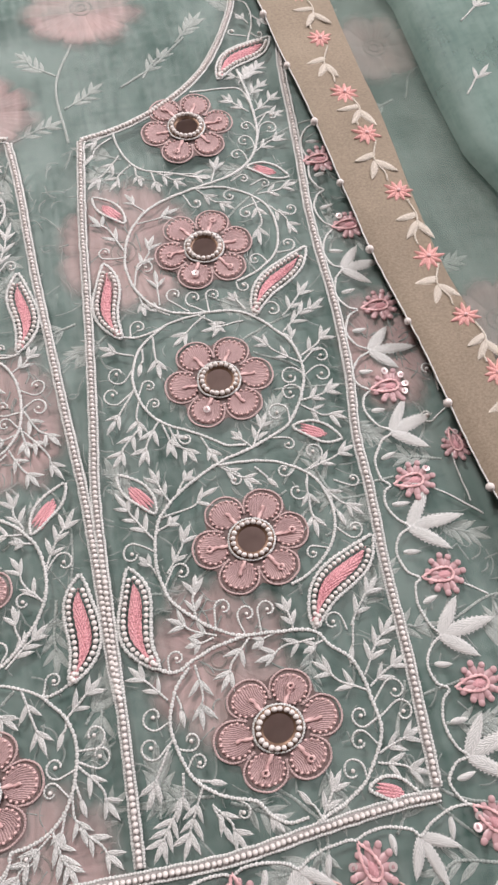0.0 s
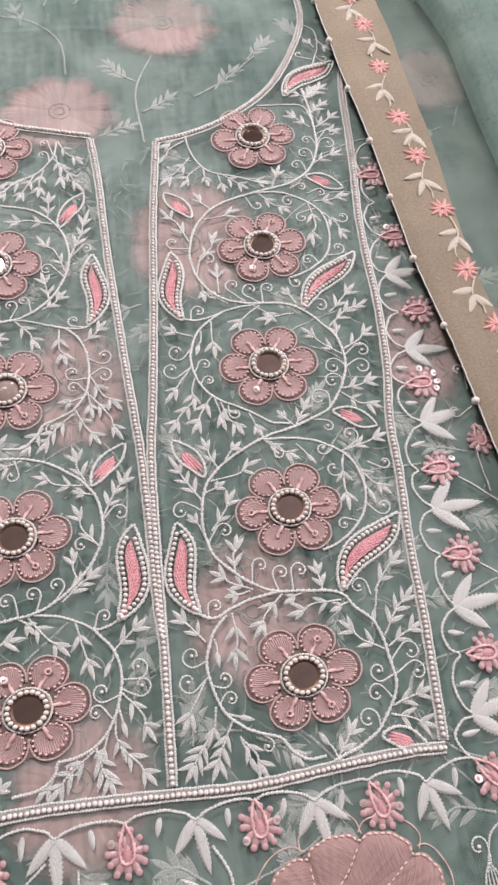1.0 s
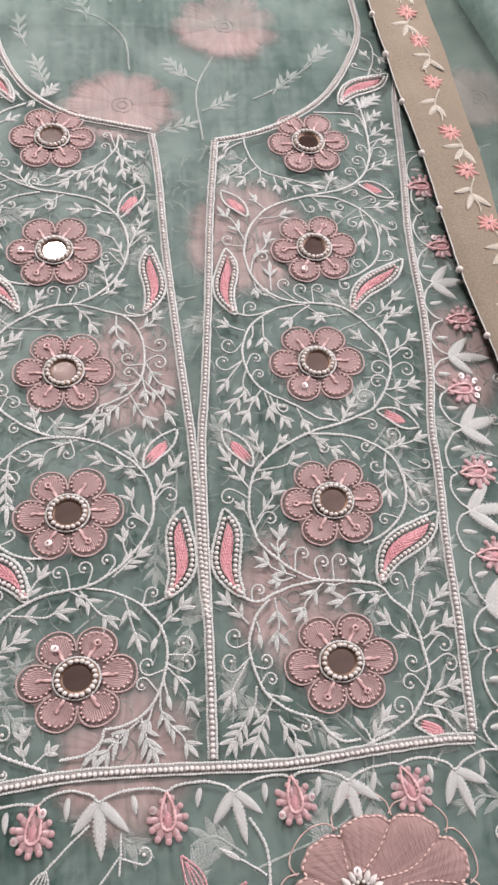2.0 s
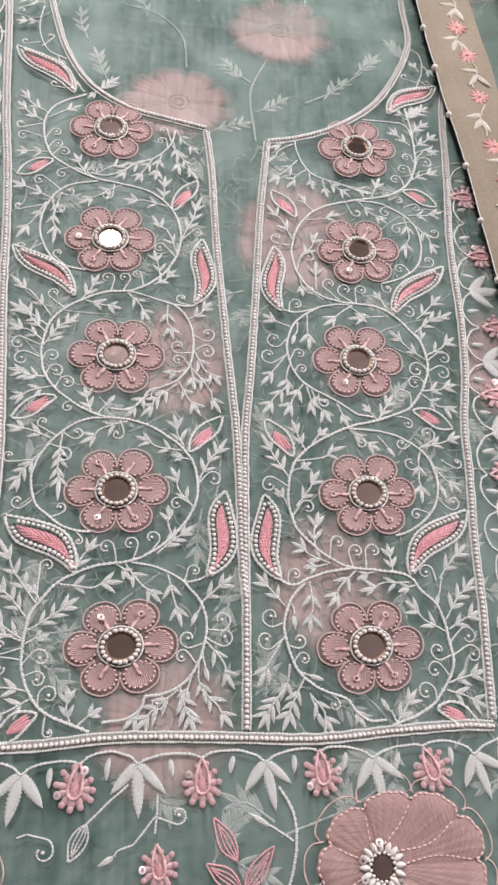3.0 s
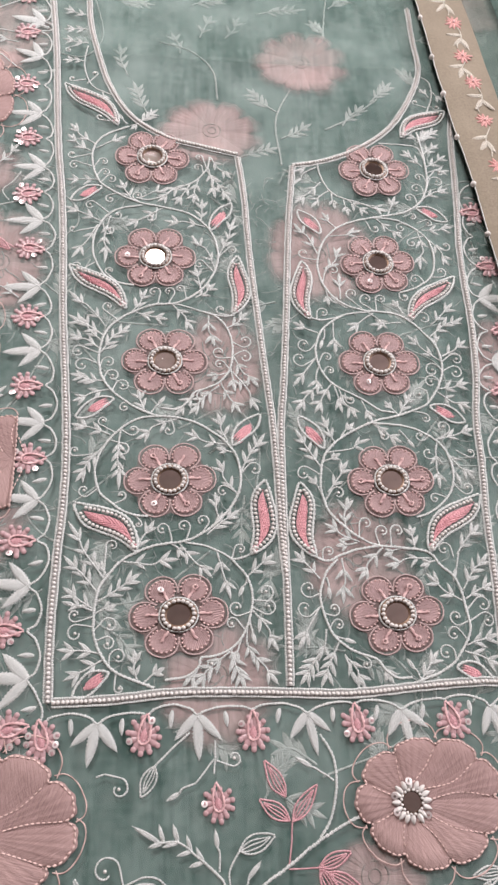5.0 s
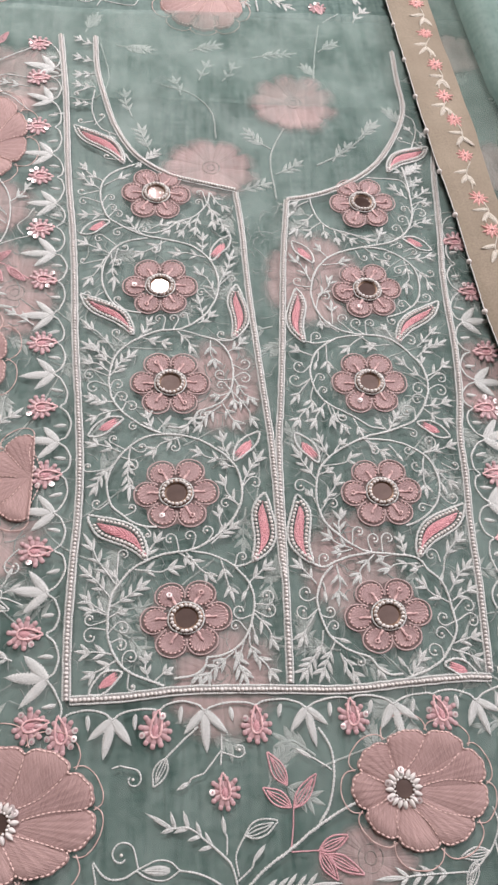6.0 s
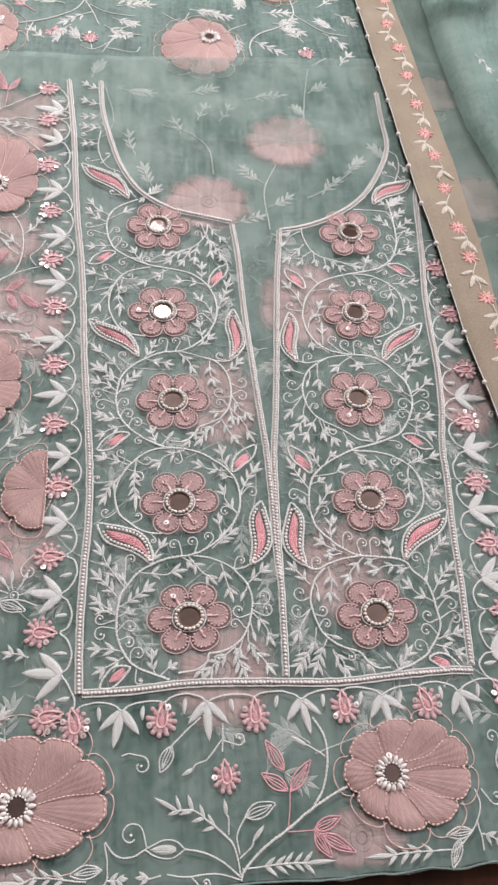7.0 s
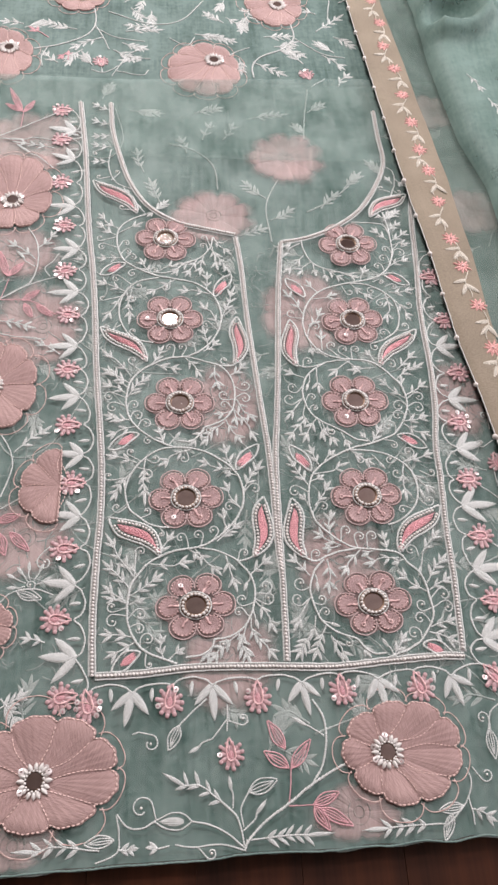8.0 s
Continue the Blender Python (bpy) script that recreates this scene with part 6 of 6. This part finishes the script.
for i in range(44):
    x, y, a = rng.uniform(-320, 320), rng.uniform(0, 560), rng.uniform(0, 6.28)
    c, s, k = math.cos(a), math.sin(a), rng.choice((-1, 1)) * rng.uniform(14, 34)
    if -160 < x < 165 and y > 330:
        continue
    under_stem(0.7, [(x, y), (x + 22 * c - k * s, y + 22 * s + k * c), (x + 52 * c - k * s * 0.6, y + 52 * s + k * c * 0.6), (x + 78 * c + k * s, y + 78 * s - k * c)], PALE)

# thread ends on the back of the work show through as pale wisps
geo = blank()
for i in range(1500):
    x, y, a = rng.uniform(-0.29, 0.20), rng.uniform(0.0, 0.40), rng.uniform(0, 6.28)
    L, k = rng.uniform(0.006, 0.018), rng.uniform(-0.003, 0.003)
    c, s = math.cos(a), math.sin(a)
    ends = [(x, y), (x + L * 0.5 * c - k * s, y + L * 0.5 * s + k * c), (x + L * c, max(-0.105, y + L * s))]
    rope(geo, spline(ends, 0.0016), rng.uniform(0.0003, 0.0006), 0.0, lambda x, y: ground(x, y) - 0.0019, 3)
tagged(part("thread_ends", geo, WISP, kurta, "pale loose thread ends behind the work"), kind="stuff")

# the open part of the lower cloth above the kurta front is worked all over
for i in range(46):
    x, y, a, L = rng.uniform(-330, 150), rng.uniform(672, 960), rng.uniform(0, 6.28), rng.uniform(20, 34)
    sprig(under, rng.choice((3, 4, 5)), (x, y), (x + 1.25 * L * math.cos(a), y + 1.25 * L * math.sin(a)), PALE if i % 3 == 0 else WHITE, 1.25, under_height)
for i in range(16):
    x, y, a = rng.uniform(-320, 130), rng.uniform(680, 940), rng.uniform(0, 6.28)
    c, s, k = math.cos(a), math.sin(a), rng.uniform(-16, 16)
    under_stem(0.65, [(x, y), (x + 22 * c - k * s, y + 22 * s + k * c), (x + 45 * c, y + 45 * s), (x + 66 * c + k * s, y + 66 * s - k * c)])

# ---- the scarf and its border ----
scarf = tagged(new("scarf"), "mint organza scarf with khaki silk border, coral stars and pearls", "scarf")
EDGE = spline(mm([(148, 930), (152, 789), (158, 688), (164, 580), (170, 482), (179, 381), (185, 283), (193, 215), (203, 127), (222, 30), (245, -60)]), 0.004)


def edge_x(y):
    """Where the border's beaded edge lies at y."""
    return float(np.interp(-y, [-p.y for p in EDGE], [p.x for p in EDGE]))


def scarf_height(x, y):
    return 0.0085 + 0.0022 * noise.noise((x * 9, y * 12, 7.0)) + 0.0009 * noise.noise((x * 30, y * 30, 1.0))


V, F, U = blank()
across = 9
for i, p in enumerate(EDGE):
    d = (EDGE[min(i + 1, len(EDGE) - 1)] - EDGE[max(i - 1, 0)]).normalized()
    n = Vector((-d.y, d.x))
    for j in range(across):
        q = p + n * (float(np.interp(p.y, (0.0, 0.25, 0.35, 0.48, 0.60, 0.93), (0.034, 0.036, 0.041, 0.049, 0.046, 0.043))) * j / (across - 1) + (0.0008 * noise.noise((p.y * 40, 0.0, 2.0)) if j == 0 else 0))
        z = scarf_height(q.x, q.y) + 0.0012 - (0.0015 if j == 0 else 0)
        V.append((q.x, q.y, z)), U.append((q.x, q.y))
for i in range(len(EDGE) - 1):
    for j in range(across - 1):
        a = i * across + j
        F.append((a, a + 1, a + across + 1, a + across))
part("border_band", (V, F, U), KHAKI, scarf, "khaki raw silk border band")
geo = blank()
rope(geo, spline([tuple(p) for p in EDGE], 0.0006), 0.00045, 0.5, lambda x, y: scarf_height(x, y) + 0.0002)
part("piping", geo, CORD, scarf)
for y in (789, 740, 688, 633, 580, 528, 482, 433, 381, 331, 280, 228, 176, 127, 78, 30):
    p = Vector((edge_x(y / 1000) - 0.0008, y / 1000))
    pearl(scarf, p, 0.0024, scarf_height(p.x, p.y) + 0.0006)

star_petal = blank()
leaf(star_petal, 0.0006, 0, 0, 0.0088, 0.0030, 0.0010, flat, 0.0, 8, 5, 0.12)
STAR = mesh_of("satin_petal", star_petal, CORAL)
star_eye = blank()
bead(star_eye, 0, 0, 0.0012, 0.0013)
STAR_EYE = mesh_of("knot", star_eye, SPOKE)
cream_leaf = blank()
leaf(cream_leaf, 0, 0, 0, 0.0158, 0.0058, 0.0007, flat, 0.15, 18, 6, 0.30)
CREAM_LEAF = mesh_of("cream_leaf", cream_leaf, CREAM)


def on_band(x, y):
    return scarf_height(x, y) + 0.0013


stars = [Vector(p) / 1000 for p in ((184, 808), (188, 760), (184, 712), (190, 668), (193, 622), (194, 574), (195, 530), (199, 498), (202, 453), (204, 401), (208, 364), (214, 317), (217, 268), (224, 225), (229, 187), (234, 140), (242, 92))]
for i, c in enumerate(stars):
    star = empty("star_flower", scarf, Matrix.Translation((c.x, c.y, on_band(c.x, c.y))), "coral satin-stitched star flower")
    turn = random.uniform(0, 1)
    for k in range(10):
        share("satin_petal", STAR, star, Matrix.Rotation(turn + 2 * math.pi * k / 10 + random.uniform(-0.08, 0.08), 4, "Z") @ Matrix.Diagonal((random.uniform(0.75, 1.12), 1, 1, 1)))
    share("knot", STAR_EYE, star, Matrix())
    if i + 1 < len(stars):
        b = stars[i + 1]
        d, sg = b - c, 1 if i % 2 else -1
        n = Vector((-d.y, d.x)).normalized()
        line = spline([tuple(c + d * 0.15 + n * 0.003), tuple(c + d * 0.42 + n * 0.004 * sg), tuple(c + d * 0.66 - n * 0.002), tuple(c + d * 0.80 - n * 0.003)], 0.0006)
        geo = blank()
        rope(geo, line, 0.0006, 0.6, on_band, 5)
        part("stem", geo, CREAM, scarf)
        down = math.atan2(d.y, d.x)
        for f, turn, k in ((0.34, -1.45, 1.0), (0.52, -0.62, 0.95), (0.52, 0.55, 1.05)):
            p = line[int(f * (len(line) - 1))]
            share("cream_leaf", CREAM_LEAF, scarf, Matrix.Translation((p.x, p.y, on_band(p.x, p.y))) @ Matrix.Rotation(down + turn + random.uniform(-0.2, 0.2), 4, "Z") @ Matrix.Diagonal((k * random.uniform(0.85, 1.05), k * random.uniform(0.85, 1.05), 1, 1)))


def from_edge(x, y, u, v):
    return edge_x(y) + 0.004 + u * 0.46, y


sheet("organza", 0.0, 1.0, -0.06, 0.93, 0.012, scarf_height, DRAPE_THIN, scarf, lambda x, y, u, v: from_edge(x, y, u, v))
FOLD = [(0.93, 0.2260), (0.79, 0.2325), (0.678, 0.2345), (0.541, 0.2440), (0.472, 0.2600), (0.393, 0.2610), (0.335, 0.2635), (0.30, 0.2750), (0.26, 0.3030), (0.2, 0.3610)]


for x, y, r in ((243, 452, 44), (250, 225, 38), (228, 610, 40)):
    big_flower(under, x, y, r, r * 0.85, 9, detail=False, height=under_height)


def fold_x(y):
    return float(np.interp(-y, [-p[0] for p in FOLD], [p[1] for p in FOLD]))


def fold_height(x, y):
    """The bunched part of the scarf: a soft roll, long waves, one tight twist."""
    d = x - fold_x(y)
    roll = 0.0165 * (1 - math.exp(-max(d, 0) / 0.008))
    wave = 0.004 * math.sin(d * 55 + y * 12) * min(1, d / 0.05) + 0.0035 * noise.noise((x * 8, y * 6, 3.0))
    r = math.hypot((x - 0.266) / 1.25, y - 0.752)
    twist = 0.022 * math.exp(-((r - 0.036) / 0.011) ** 2) - 0.012 * math.exp(-(r / 0.022) ** 2)
    return 0.0095 + roll + wave + twist * min(1, d / 0.02 + 0.1)


sheet("folded_organza", 0.0, 1.0, 0.2, 0.93, 0.006, fold_height, DRAPE, scarf, lambda x, y, u, v: (fold_x(y) + 0.4 * u ** 1.6, y), "mint organza gathered in a soft twisted fold")
sheet("folded_organza", 0.0, 1.0, 0.2, 0.93, 0.008, lambda x, y: fold_height(x, y) - 0.004, DRAPE, scarf, lambda x, y, u, v: (fold_x(y) + 0.003 + 0.4 * u ** 1.6, y))
for base, tip, n in (((268, 640), (282, 610), 2), ((285, 600), (296, 572), 2), ((296, 560), (312, 530), 2), ((290, 430), (310, 445), 1), ((275, 372), (292, 388), 1), ((300, 350), (318, 330), 2)):
    sprig(scarf, n, base, tip, WHITE, 1.1, fold_height)
